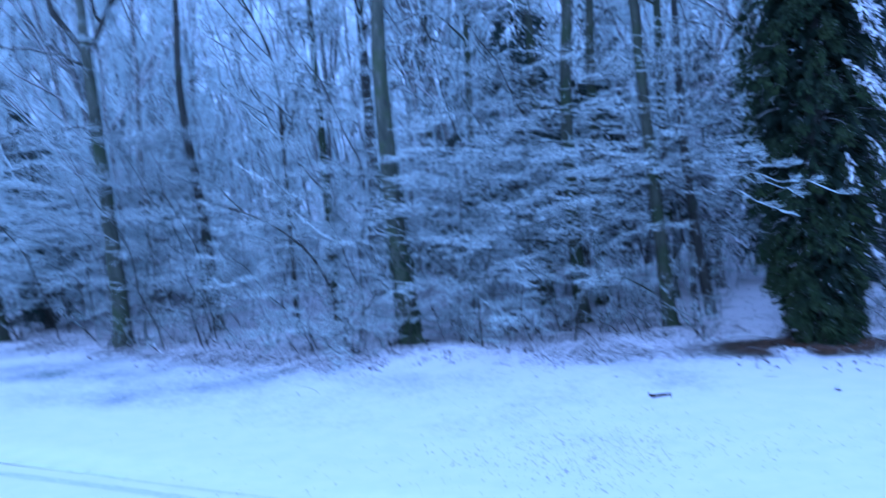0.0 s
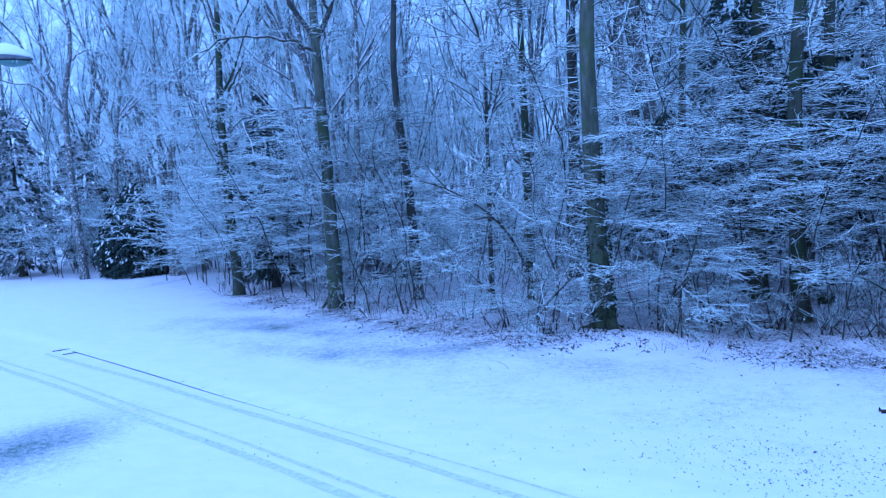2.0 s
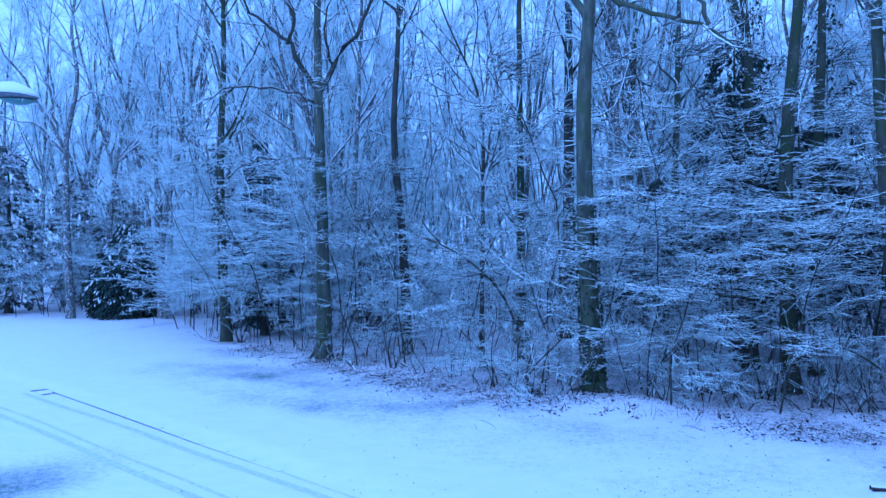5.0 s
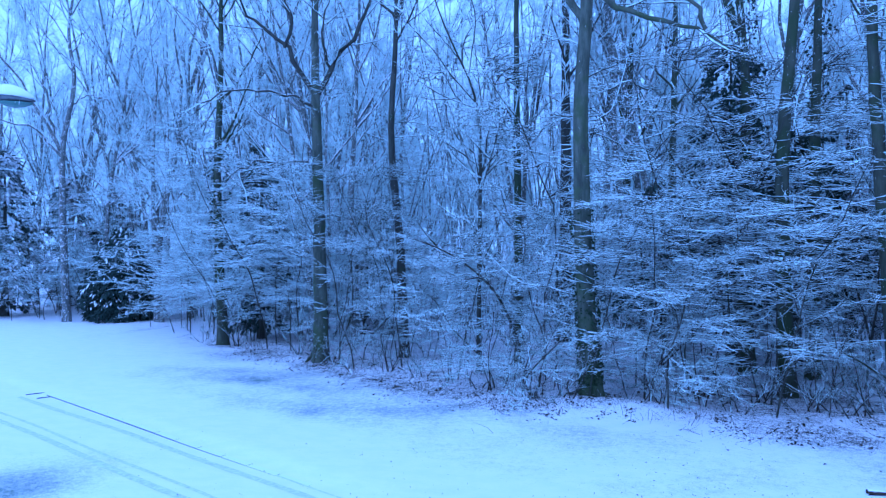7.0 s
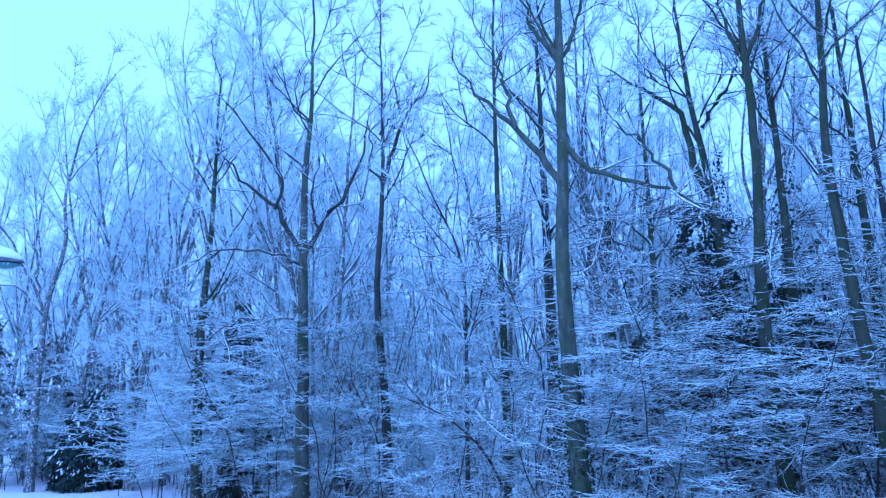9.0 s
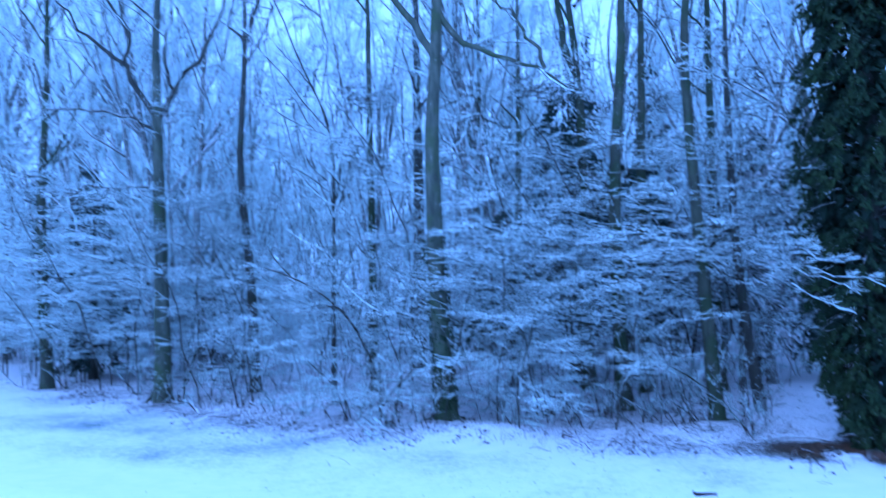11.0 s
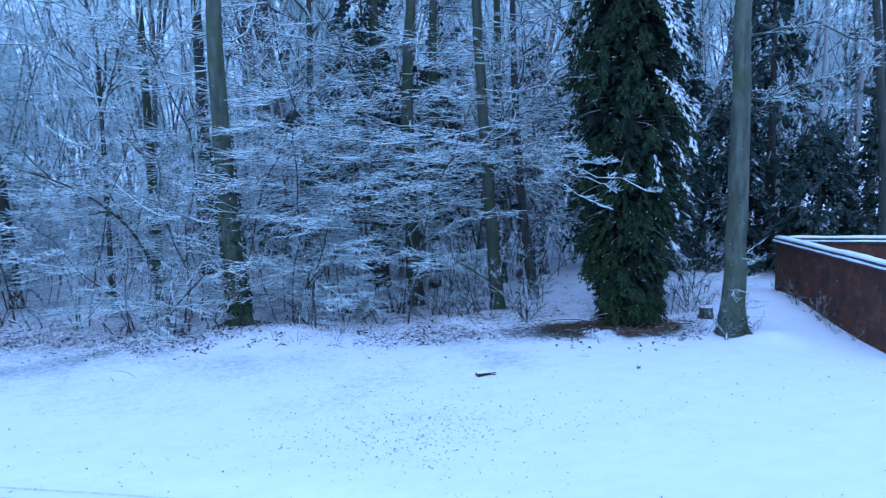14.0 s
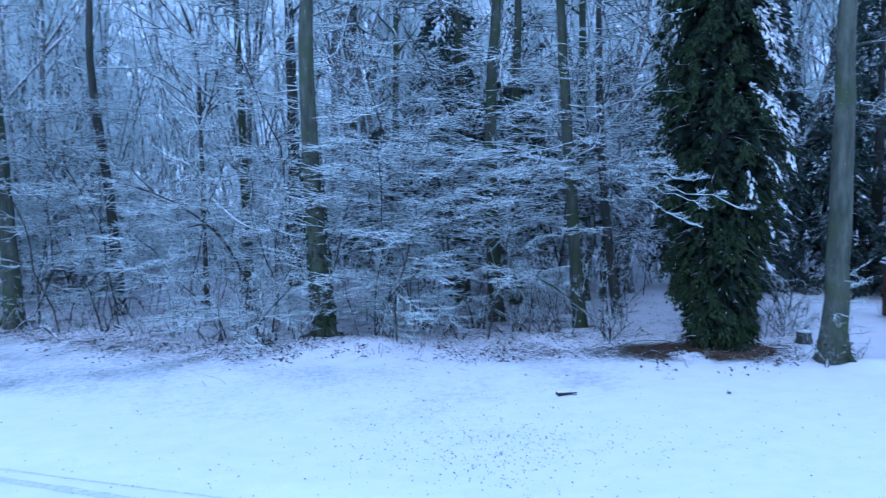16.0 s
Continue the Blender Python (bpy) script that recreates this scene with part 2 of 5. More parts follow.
def shoots_mesh(paths, radii, sides):
    """Like tubes, but each one runs out to a point."""
    n, k, _ = paths.shape
    ring, _q = tubes(paths, radii, sides)
    ring = ring.reshape(n, k, sides, 3)[:, :-1].reshape(n, -1, 3)
    m = (k - 1) * sides + 1
    verts = np.concatenate([ring, paths[:, -1:]], 1).reshape(-1, 3)
    j = np.arange(sides)
    j2 = (j + 1) % sides
    base = np.arange(n)[:, None] * m
    faces = []
    if k > 2:
        i = base[:, :, None] + np.arange(k - 2)[None, :, None] * sides
        faces.append(np.stack([i + j, i + j2, i + sides + j2, i + sides + j], -1).reshape(-1, 4))
    last = base + (k - 2) * sides
    faces.append(np.stack([last + j, last + j2, np.broadcast_to(base + m - 1, (n, sides))], -1).reshape(-1, 3))
    return verts, faces


def merge(pieces):
    verts, faces, off = [], [], 0
    for v, f in pieces:
        verts.append(v)
        faces += [np.asarray(g) + off for g in (f if isinstance(f, list) else [f])]
        off += len(v)
    return np.concatenate(verts), faces


def spline(points, n):
    """A smooth path of n points through a few control points."""
    p = np.asarray(points, float)
    if len(p) == 2:
        return p[0] + (p[1] - p[0]) * np.linspace(0, 1, n)[:, None]
    t = np.concatenate([[0], np.cumsum(np.linalg.norm(np.diff(p, axis=0), axis=1))])
    m = np.gradient(p, t, axis=0)
    s = np.linspace(0, t[-1], n)
    i = np.clip(np.searchsorted(t, s, "right") - 1, 0, len(t) - 2)
    w = (t[i + 1] - t[i])[:, None]
    u = ((s - t[i])[:, None]) / w
    return ((2 * u**3 - 3 * u**2 + 1) * p[i] + (u**3 - 2 * u**2 + u) * w * m[i]
            + (3 * u**2 - 2 * u**3) * p[i + 1] + (u**3 - u**2) * w * m[i + 1])


def grow(starts, ways, lengths, k, wobble=0.15, lift=0.0, r=None):
    """Wavering shoots of k steps from starts along ways; lift bends them up, negative down."""
    g = r or rng
    n = len(starts)
    pts = np.empty((n, k + 1, 3))
    pts[:, 0] = starts
    way = unit(np.asarray(ways, float))
    step = np.asarray(lengths, float)[:, None] / k
    for i in range(k):
        way = way + g.normal(0, wobble, (n, 3))
        way[:, 2] += lift / k
        way = unit(way)
        pts[:, i + 1] = pts[:, i] + way * step
    return pts


def shoots(paths, per, lo, hi, spread, flat=0.0, r=None):
    """Starting points and ways of side shoots on paths: per shoots each, between lo and hi of the length,
    turned off the path by about spread radians; flat 1 keeps them level, as on beech sprays."""
    g = r or rng
    n, k, _ = paths.shape
    idx = np.repeat(np.arange(n), per)
    u = (lo + (hi - lo) * g.random(len(idx))) * (k - 1)
    i = np.clip(u.astype(int), 0, k - 2)
    f = (u - i)[:, None]
    a, b = paths[idx, i], paths[idx, i + 1]
    start = a + (b - a) * f
    tang = unit(b - a)
    side = unit(np.cross(tang, np.array([0, 0, 1.0]) + g.normal(0, 0.15, (len(idx), 3))))
    upw = np.cross(side, tang)
    roll = g.random(len(idx)) * 2 * np.pi
    level = np.where(g.random(len(idx)) < 0.5, 0.0, np.pi)
    roll = np.where(g.random(len(idx)) < flat, level + g.normal(0, 0.25, len(idx)), roll)
    off = side * np.cos(roll)[:, None] + upw * np.sin(roll)[:, None]
    ang = spread * (0.7 + 0.6 * g.random(len(idx)))[:, None]
    return start, tang * np.cos(ang) + off * np.sin(ang), u / (k - 1), idx


def taper(n, k, r0, r1):
    r0 = np.broadcast_to(np.asarray(r0, float), (n,))
    r1 = np.broadcast_to(np.asarray(r1, float), (n,))
    return r0[:, None] + (r1 - r0)[:, None] * np.linspace(0, 1, k)[None]


def spray(parents, plan, r, min_r=0.0045):
    """Grows generations of shoots on parent paths. plan: rows of (per, lo, hi, spread, flat, length, steps, wobble, lift, r0, r1, sides).
    Returns a list of (verts, faces), one for each generation."""
    out = []
    paths = parents
    for per, lo, hi, spread, flat, length, steps, wobble, lift, r0, r1, sides in plan:
        st, way, u, idx = shoots(paths, per, lo, hi, spread, flat, r)
        size = length * (0.55 + 0.9 * r.random(len(st))) * (1.15 - 0.6 * u)
        paths = grow(st, way, size, steps, wobble, lift, r)
        if flat > 0.7:  # level sprays
            paths[:, :, 2] = st[:, None, 2] + (paths[:, :, 2] - st[:, None, 2]) * 0.5
        out.append(shoots_mesh(paths, taper(len(st), steps + 1, np.maximum(r0, min_r), np.maximum(r1, min_r * 0.7)), sides))
    return out


def trunk_mesh(path, r0, r1, r, sides=14, flare=1.6, knobs=0.02):
    """A trunk round a path with a flared foot, uneven girth and slight ridges."""
    k = len(path)
    t = np.linspace(0, 1, k)
    length = np.linalg.norm(np.diff(path, axis=0), axis=1).sum()
    rad = r0 + (r1 - r0) * t + r0 * (flare - 1) * np.exp(-t * length / 0.35)
    verts, quads = tubes(path[None], rad[None], sides)
    v = verts.reshape(k, sides, 3)
    ridge = 1 + knobs * r.normal(0, 1, (k, sides)) * 0.5 + 0.1 * np.sin(np.arange(sides) * 2 * np.pi * 3 / sides + 1.0)[None] * np.exp(-t * length / 0.5)[:, None]
    v = path[:, None] + (v - path[:, None]) * ridge[..., None]
    return v.reshape(-1, 3), quads


# ---- lie of the land ----
def value_noise(x, y, scale, seed):
    """Smooth noise from 0 to 1 on arrays of places."""
    g = np.random.default_rng(seed).random((64, 64))
    u, v = np.asarray(x, float) / scale, np.asarray(y, float) / scale
    i, j = np.floor(u).astype(int), np.floor(v).astype(int)
    a, b = u - i, v - j
    a, b = a * a * (3 - 2 * a), b * b * (3 - 2 * b)
    s = lambda p, q: g[p % 64, q % 64]
    return (s(i, j) * (1 - a) + s(i + 1, j) * a) * (1 - b) + (s(i, j + 1) * (1 - a) + s(i + 1, j + 1) * a) * b


def step(t, lo, hi):
    t = np.clip((t - lo) / (hi - lo), 0, 1)
    return t * t * (3 - 2 * t)


def kerb_y(x):
    """The line between the road and the lawn."""
    return 8.85 - 0.47 * x - 0.0015 * x * x


def wood_y(x):
    """The line along which the wood begins."""
    x = np.asarray(x, float)
    return np.interp(x, [-60, -32, -21, -12, -7.6, -3.5, 0, 3, 7, 10.3, 14, 40], [32, 33.2, 28, 22.8, 19.9, 17.6, 17.6, 16.6, 15.8, 14.6, 19, 34])


def ground_height(x, y):
    x, y = np.asarray(x, float), np.asarray(y, float)
    lawn = step(y - kerb_y(x), 0.12, 0.4)
    wood = step(y - wood_y(x), -0.5, 1.5)
    z = 0.055 * lawn + lawn * 0.05 * (value_noise(x, y, 3.0, 1) - 0.5) + 0.015 * lawn * (value_noise(x, y, 0.7, 2) - 0.5)
    z = z + wood * (0.12 * value_noise(x, y, 1.6, 3) + 0.08 * value_noise(x, y, 0.5, 4) - 0.06)
    bank = np.exp(-(((x - 14.2) / 1.8) ** 2 + ((y - 17.5) / 3.0) ** 2))
    mound = np.exp(-(((x + 0.6) / 2.4) ** 2 + ((y - 18.6) / 0.9) ** 2))
    drift = np.exp(-(((x - 11.7) / 0.55) ** 2 + ((y - 14.0) / 0.5) ** 2))
    far = step(np.hypot(x, y), 45, 140)
    z = z + 0.05 * step(kerb_y(x) - 5.35 - y, 0.0, 0.25)
    z = z + 0.45 * bank + 0.2 * mound + 0.15 * drift + far * 2.0
    return z


# ---- trees ----
CROWN = [(5, 0.25, 1.0, 0.7, 0.25, 2.2, 4, 0.16, 0.25, 0.03, 0.012, 4),
         (5, 0.15, 1.0, 0.75, 0.3, 0.95, 2, 0.16, 0.15, 0.012, 0.007, 3),
         (9, 0.12, 1.0, 0.75, 0.3, 0.5, 1, 0.1, 0.1, 0.0095, 0.0045, 3)]
LAYER = [(9, 0.08, 1.0, 0.7, 0.8, 1.2, 3, 0.24, 0.05, 0.0125, 0.0075, 3),
         (5, 0.08, 1.0, 0.75, 0.75, 0.5, 2, 0.26, 0.1, 0.0104, 0.0064, 3)]
BOUGH = [(18, 0.08, 1.0, 0.7, 0.9, 1.2, 4, 0.24, 0.1, 0.009, 0.0055, 3),
         (9, 0.08, 1.0, 0.7, 0.7, 0.34, 2, 0.3, 0.15, 0.0075, 0.0045, 3)]
FAN = [(13, 0.3, 1.0, 0.5, 0.88, 0.62, 4, 0.24, 0.1, 0.0095, 0.006, 3),
       (7, 0.12, 1.0, 0.6, 0.75, 0.26, 2, 0.25, 0.2, 0.0078, 0.0052, 3),
       (3, 0.2, 1.0, 0.7, 0.5, 0.12, 1, 0.2, 0.4, 0.007, 0.004, 3)]


def tree(name, x, y, shape, r0, r1, label, seed, limbs=(), wild=9, wild_from=0.45, bark=None, crown=CROWN, low=0, flare=1.25, limb_len=4.0, sides=14, stout=0.36, reach=2.2, limb_bark=None):
    """A tree at (x, y). shape: (sideways, height) steps of the trunk, sideways to the viewer's right.
    limbs: named limbs as lists of (sideways, height, depth). wild: further limbs from wild_from of the height; low: level boughs below."""
    r = np.random.default_rng(seed)
    bark = bark or M_DARK
    side = np.array([y, -x, 0.0]) / math.hypot(x, y)
    away = np.array([x, y, 0.0]) / math.hypot(x, y)
    root = empty(name, pose(x, y, ground_height(x, y)), label, "tree", "trees of the wood")

    def local(s, h, d=0.0):
        return side * s + away * d + np.array([0, 0, h])

    path = spline([local(s, h) for s, h in shape], 26)
    path[0, 2] -= 0.25
    path[2:-1] += r.normal(0, r0 * 0.035, (23, 3)) * (1, 1, 0)
    v, q = trunk_mesh(path, r0, r1, r, sides, flare)
    mesh_object("trunk", v, q, bark, root)
    bough_paths, thick = [], []
    if wild and shape[-1][1] > 8:  # the leader and two forks run on above the trunk and thin out
        rise = unit(path[-1] - path[-3])
        for lean, long, at in ((0.0, 7.0, -1), (0.5, 5.0, -4), (-0.55, 4.6, -6)):
            way = rise + side * lean + away * r.normal(0, 0.3)
            bough_paths.append(grow(path[at][None], [way], [long], 11, 0.1, 0.3, r)[0])
            thick.append(r1 * (1.0 if lean == 0 else 0.75))
    for bends in limbs:
        share = 1.0
        if not isinstance(bends[0], tuple):  # a lighter limb names its share of the full thickness first
            share, bends = bends[0], bends[1:]
        p = spline([local(*b) for b in bends], 12)
        p[1:] += r.normal(0, 0.06, (11, 3))
        bough_paths.append(p)
        thick.append(max(0.018, r0 * stout * share))
    if wild:
        st, way, u, idx = shoots(path[None], wild, wild_from, 0.99, 0.75, 0.0, r)
        size = limb_len * (0.6 + 0.7 * r.random(wild)) * (1.2 - 0.5 * u)
        for p, uu in zip(grow(st, way, size, 11, 0.11, 0.55, r), u):
            bough_paths.append(p)
            thick.append(max(0.03, (r0 + (r1 - r0) * uu) * 0.45))
    for p, t in zip(bough_paths, thick):
        bv, bq = tubes(p[None], (0.011 + (t - 0.011) * np.linspace(1, 0, 12) ** 0.8)[None], 7)
        mesh_object("limb", bv, bq, limb_bark or bark, root)
    if bough_paths:
        pieces = spray(np.array(bough_paths), crown, r)
        v, f = merge(pieces)
        # beyond 29 m the crown is paled, haze put into its colour
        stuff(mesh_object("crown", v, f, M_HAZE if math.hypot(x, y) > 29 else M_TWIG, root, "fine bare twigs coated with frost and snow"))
    if low:
        st, way, u, idx = shoots(path[None], low, 0.1, min(wild_from, 0.5), 1.35, 0.0, r)
        way[:, 2] = np.abs(way[:, 2]) * 0.3 + 0.05
        boughs = grow(st, way, reach + 1.6 * r.random(low), 6, 0.22, -0.1, r)
        pieces = [tubes(boughs, taper(low, 7, 0.022, 0.01), 4)] + spray(boughs, LAYER, r)
        v, f = merge(pieces)
        # low growth past 27.5 m takes the paler twigs as painted haze
        stuff(mesh_object("low_growth", v, f, M_HAZE_HOAR if math.hypot(x, y) > 27.5 else M_TWIG, root, "low level boughs lined with snow"))
    return root


def sapling(seed, height, boughs, reach, frost=None):
    """A young beech with level, snow-lined boughs, built at the origin and copied later."""
    r = np.random.default_rng(seed)
    root = empty("sapling", pose(0, 0, 0), "young bare beech with level snow-lined twigs on the wood floor", "sapling", "young trees under the wood")
    path = grow(np.zeros((1, 3)), [(r.normal(0, 0.2), r.normal(0, 0.2), 1)], [height], 12, 0.13, 0.2, r)
    path[0, 0, 2] = -0.15
    v, q = tubes(path, taper(1, 13, 0.026, 0.008), 7)
    mesh_object("trunk", v, q, M_DARK, root)
    st, way, u, idx = shoots(path, boughs, 0.2, 0.98, 1.25, 0.0, r)
    way[:, 2] = way[:, 2] * 0.3 + 0.12
    arms = grow(st, way, reach * (0.6 + 0.8 * r.random(boughs)) * (1.1 - 0.6 * u), 8, 0.24, -0.1, r)
    arms[:, :, 2] = st[:, None, 2] + (arms[:, :, 2] - st[:, None, 2]) * 0.8
    for arm in arms:
        av, aq = tubes(arm[None], np.linspace(0.015, 0.006, 9)[None], 3)
        mesh_object("bough", av, aq, M_BRANCH, root)
    v, f = merge(spray(arms, LAYER, r))
    stuff(mesh_object("twig_growth", v, f, frost or M_TWIG, root, "thin twigs white with frost"))
    return root


def shrub(seed, stems, height):
    """A clump of thin upright stems."""
    r = np.random.default_rng(seed)
    root = empty("shrub", pose(0, 0, 0), "bare multi-stemmed shrub with snow on thin upright stems", "shrub", "shrubs at the wood's edge")
    st = np.c_[r.normal(0, 0.22, (stems, 2)), np.full(stems, -0.1)]
    way = np.c_[r.normal(0, 0.34, (stems, 2)), np.ones(stems)]
    paths = grow(st, way, height * (0.3 + 0.75 * r.random(stems)), 7, 0.16, 0.1, r)
    for p in paths:
        v, q = tubes(p[None], np.linspace(0.019, 0.006, 8)[None], 5)
        mesh_object("stem", v, q, M_STALK, root)
    v, f = merge(spray(paths, [(7, 0.2, 1.0, 0.75, 0.1, 0.42, 3, 0.2, 0.2, 0.0095, 0.006, 3), (4, 0.15, 1.0, 0.75, 0.3, 0.2, 1, 0.15, 0.1, 0.008, 0.005, 3)], r))
    stuff(mesh_object("twig_growth", v, f, M_STALK, root, "thin dark twigs lined with snow"))
    return root


def far_tree(seed, height, r0, wild):
    """A tree of the wood behind: a bare trunk that forks into rising limbs, built at the origin and copied later."""
    r = np.random.default_rng(seed)
    root = empty("woodland_tree", pose(0, 0, 0), "tall slim bare tree with frosted crown deep in the wood", "tree", "trees of the wood")
    path = grow(np.zeros((1, 3)), [(r.normal(0, 0.05), r.normal(0, 0.05), 1)], [height], 14, 0.05, 0.15, r)
    path[0, 0, 2] = -0.3
    v, q = trunk_mesh(path[0], r0, 0.02, r, 8, 1.4)
    mesh_object("trunk", v, q, M_HAZE_RIME, root)
    st, way, u, idx = shoots(path, wild, 0.22, 0.97, 0.66, 0.0, r)
    size = height * (0.16 + 0.16 * r.random(wild)) * (1.35 - 0.85 * u)
    size[:3] = height * (0.4 - 0.22 * u[:3])
    arms = grow(st, way, size, 7, 0.15, 0.75, r)
    thick = np.maximum(0.022, r0 * 0.62 * (1.05 - u) * size / size.max() + 0.012)
    for arm, t in zip(arms, thick):
        v, q = tubes(arm[None], np.linspace(t, 0.014, 8)[None], 4)
        mesh_object("limb", v, q, M_HAZE_RIME, root)
    plan = [(5, 0.15, 1.0, 0.65, 0.2, height * 0.085, 3, 0.18, 0.35, 0.024, 0.014, 3), (9, 0.06, 1.0, 0.85, 0.3, 1.0, 1, 0.1, 0.1, 0.024, 0.011, 3)]
    v, f = merge(spray(arms, plan, r))
    stuff(mesh_object("crown", v, f, M_HAZE, root, "frosted twigs paled for haze"))
    return root


def leaf_sprays(centres, ways, length, width, r, fold=0.25):
    """Flat-folded evergreen sprays: six-sided blades with a raised rib."""
    n = len(centres)
    way = unit(ways)
    side = unit(np.cross(way, np.array([0, 0, 1.0]) + r.normal(0, 0.5, (n, 3))))
    up = np.cross(side, way)
    ln = (length * (0.6 + 0.8 * r.random(n)))[:, None]
    wd = (width * (0.6 + 0.8 * r.random(n)))[:, None]
    base, tip = centres, centres + way * ln - np.array([0, 0, 0.15]) * ln
    mid = centres + way * ln * 0.5 + up * wd * fold
    a, b = mid + side * wd - up * wd * fold * 2, mid - side * wd - up * wd * fold * 2
    v = np.stack([base, a, tip, b, mid], 1).reshape(-1, 3)
    i = np.arange(n)[:, None] * 5
    f = np.concatenate([i + np.array([0, 1, 4]), i + np.array([1, 2, 4]), i + np.array([2, 3, 4]), i + np.array([3, 0, 4])])
    return v, f


def conifer(name, x, y, height, spread, n, material, label, seed, top=0.15, bare=0.03, droop=-0.5, leaf=(0.2, 0.045), belly=0.35, fill=0.7, frond=0.7, skirt=0.72, snow_size=0.0, snow_share=0.5):
    """An evergreen: trunk, boughs and a foliage mantle of drooping sprays with gaps; belly is where it is widest."""
    r = np.random.default_rng(seed)
    root = empty(name, pose(x, y, ground_height(x, y)), label, "conifer", "evergreens of the wood")
    path = spline([(0, 0, -0.2), (0.05, 0, height * 0.5), (0, 0.03, height)], 14)
    v, q = trunk_mesh(path, 0.04 + height * 0.017, 0.02, r, 10, 1.4)
    mesh_object("trunk", v, q, M_DARK, root)
    m = max(30, int(n / 120))
    bough_z = 0.25
    u = np.sort(bare + (1 - bare) * r.random(m) ** 1.1)
    az = r.random(m) * 2 * np.pi
    girth = spread * np.where(u < belly, skirt + (1 - skirt) * u / belly, top + (1 - top) * (1 - (u - belly) / (1 - belly)) ** 0.8)
    girth *= 0.72 + 0.45 * r.random(m)
    st = np.c_[np.zeros((m, 2)), u * height]
    way = np.c_[np.cos(az), np.sin(az), np.full(m, bough_z)]
    boughs = grow(st, way, girth, 6, 0.08, droop, r)
    bv, bq = tubes(boughs, taper(m, 7, 0.03, 0.008), 4)
    stuff(mesh_object("bough_growth", bv, bq, M_DARK, root))
    s2, w2, uu, idx = shoots(boughs, 10, 0.08, 1.0, 0.75, 0.5, r)
    twiglets = grow(s2, w2, girth[idx] * 0.32, 3, 0.12, droop * 1.2, r)
    s3, w3, uu, idx = shoots(twiglets, 6, 0.1, 1.0, 0.6, 0.5, r)
    w3[:, 2] += droop * 0.7
    per = 24
    k = int(n * fill) // per
    fu, fa = bare + (0.97 - bare) * r.random(k), r.random(k) * 2 * np.pi
    wide = spread * np.where(fu < belly, skirt + (1 - skirt) * fu / belly, top + (1 - top) * (1 - (fu - belly) / (1 - belly)) ** 0.8)
    lump = value_noise(fa * 6 / np.pi + 20, fu * height / 0.9 + 9, 1.0, seed)
    rad = wide * (0.5 + 0.5 * lump) * (0.8 + 0.25 * r.random(k))
    # hanging fronds, each a tapering tuft of sprays
    hang = unit(np.c_[np.cos(fa), np.sin(fa), np.full(k, droop)] + r.normal(0, 0.3, (k, 3)))
    long = frond * (0.5 + 0.9 * r.random(k))
    j = np.repeat(np.arange(k), per)
    t = r.random(k * per)
    root_at = np.c_[np.cos(fa) * rad, np.sin(fa) * rad, fu * height] - hang * (long * 0.5)[:, None]
    s4 = root_at[j] + hang[j] * (t * long[j])[:, None] + r.normal(0, 0.11, (k * per, 3)) * frond * (1.2 - 0.9 * t)[:, None]
    s4[:, 2] = np.maximum(s4[:, 2] - 0.25 * frond * t**2, 0.04)
    s3 = np.concatenate([s3, s4])
    w3 = np.concatenate([w3, hang[j] + r.normal(0, 0.38, (k * per, 3))])
    v, f = leaf_sprays(s3, w3, leaf[0], leaf[1], r)
    stuff(mesh_object("foliage", v, f, material, root, "", False))
    if snow_size:
        pick = (r.random(k) < snow_share) & (fu > 0.12)
        at = np.c_[np.cos(fa) * rad, np.sin(fa) * rad, fu * height + 0.06][pick]
        v, f = lumps(at, hang[pick], snow_size, r)
        stuff(mesh_object("snow_clumps", v, f, M_SNOW, root, "pillows of snow on the drooping fronds"))
    return root


def ivy(tree_root, path_x, path_y, z0, z1, radius, n, seed, leaf=0.085, shag=0.3, material=None, fade=1.0):
    """Ivy leaves climbing a trunk, as a part of its tree."""
    r = np.random.default_rng(seed)
    z = z0 + (z1 - z0) * r.random(n) ** fade
    az = r.random(n) * 2 * np.pi
    rad = radius * (0.95 + shag * r.random(n) ** 2)
    c = np.c_[path_x(z) + np.cos(az) * rad, path_y(z) + np.sin(az) * rad, z]
    way = np.c_[np.cos(az) + r.normal(0, 0.5, n), np.sin(az) + r.normal(0, 0.5, n), r.normal(-0.5, 0.4, n)]
    v, f = leaf_sprays(c, way, leaf, leaf * 0.5, r, 0.2)
    return stuff(mesh_object("ivy", v, f, material or M_IVY, tree_root, "dark ivy leaves flecked with snow", False))


def lumps(centres, ways, size, r):
    """Uneven pillows of snow: squashed, drooping rounded lumps, one for each centre."""
    n = len(centres)
    way = unit(np.asarray(ways, float))
    side = unit(np.cross(way, np.array([0, 0, 1.0])))
    up = np.cross(side, way)
    s = (size * (0.5 + r.random(n)))[:, None, None]
    rings = []
    for rad, high in ((1.0, -0.1), (0.75, 0.17)):
        a = np.arange(6) * np.pi / 3 + (0.5 if high > 0 else 0)
        g = rad * (0.7 + 0.6 * r.random((n, 6, 1)))
        rings.append((way[:, None] * np.cos(a)[:, None] * 1.9 + side[:, None] * np.sin(a)[:, None] * 0.7) * g + up[:, None] * high)
    v = np.concatenate([rings[0], rings[1], up[:, None] * 0.27, -up[:, None] * 0.2], 1) * s + centres[:, None]
    i = np.arange(n)[:, None] * 14
    tri = []
    for k in range(6):
        m = (k + 1) % 6
        tri += [(k, m, 6 + k), (m, 6 + m, 6 + k), (6 + k, 6 + m, 12), (m, k, 13)]
    return v.reshape(-1, 3), np.concatenate([i + np.array(t) for t in tri])


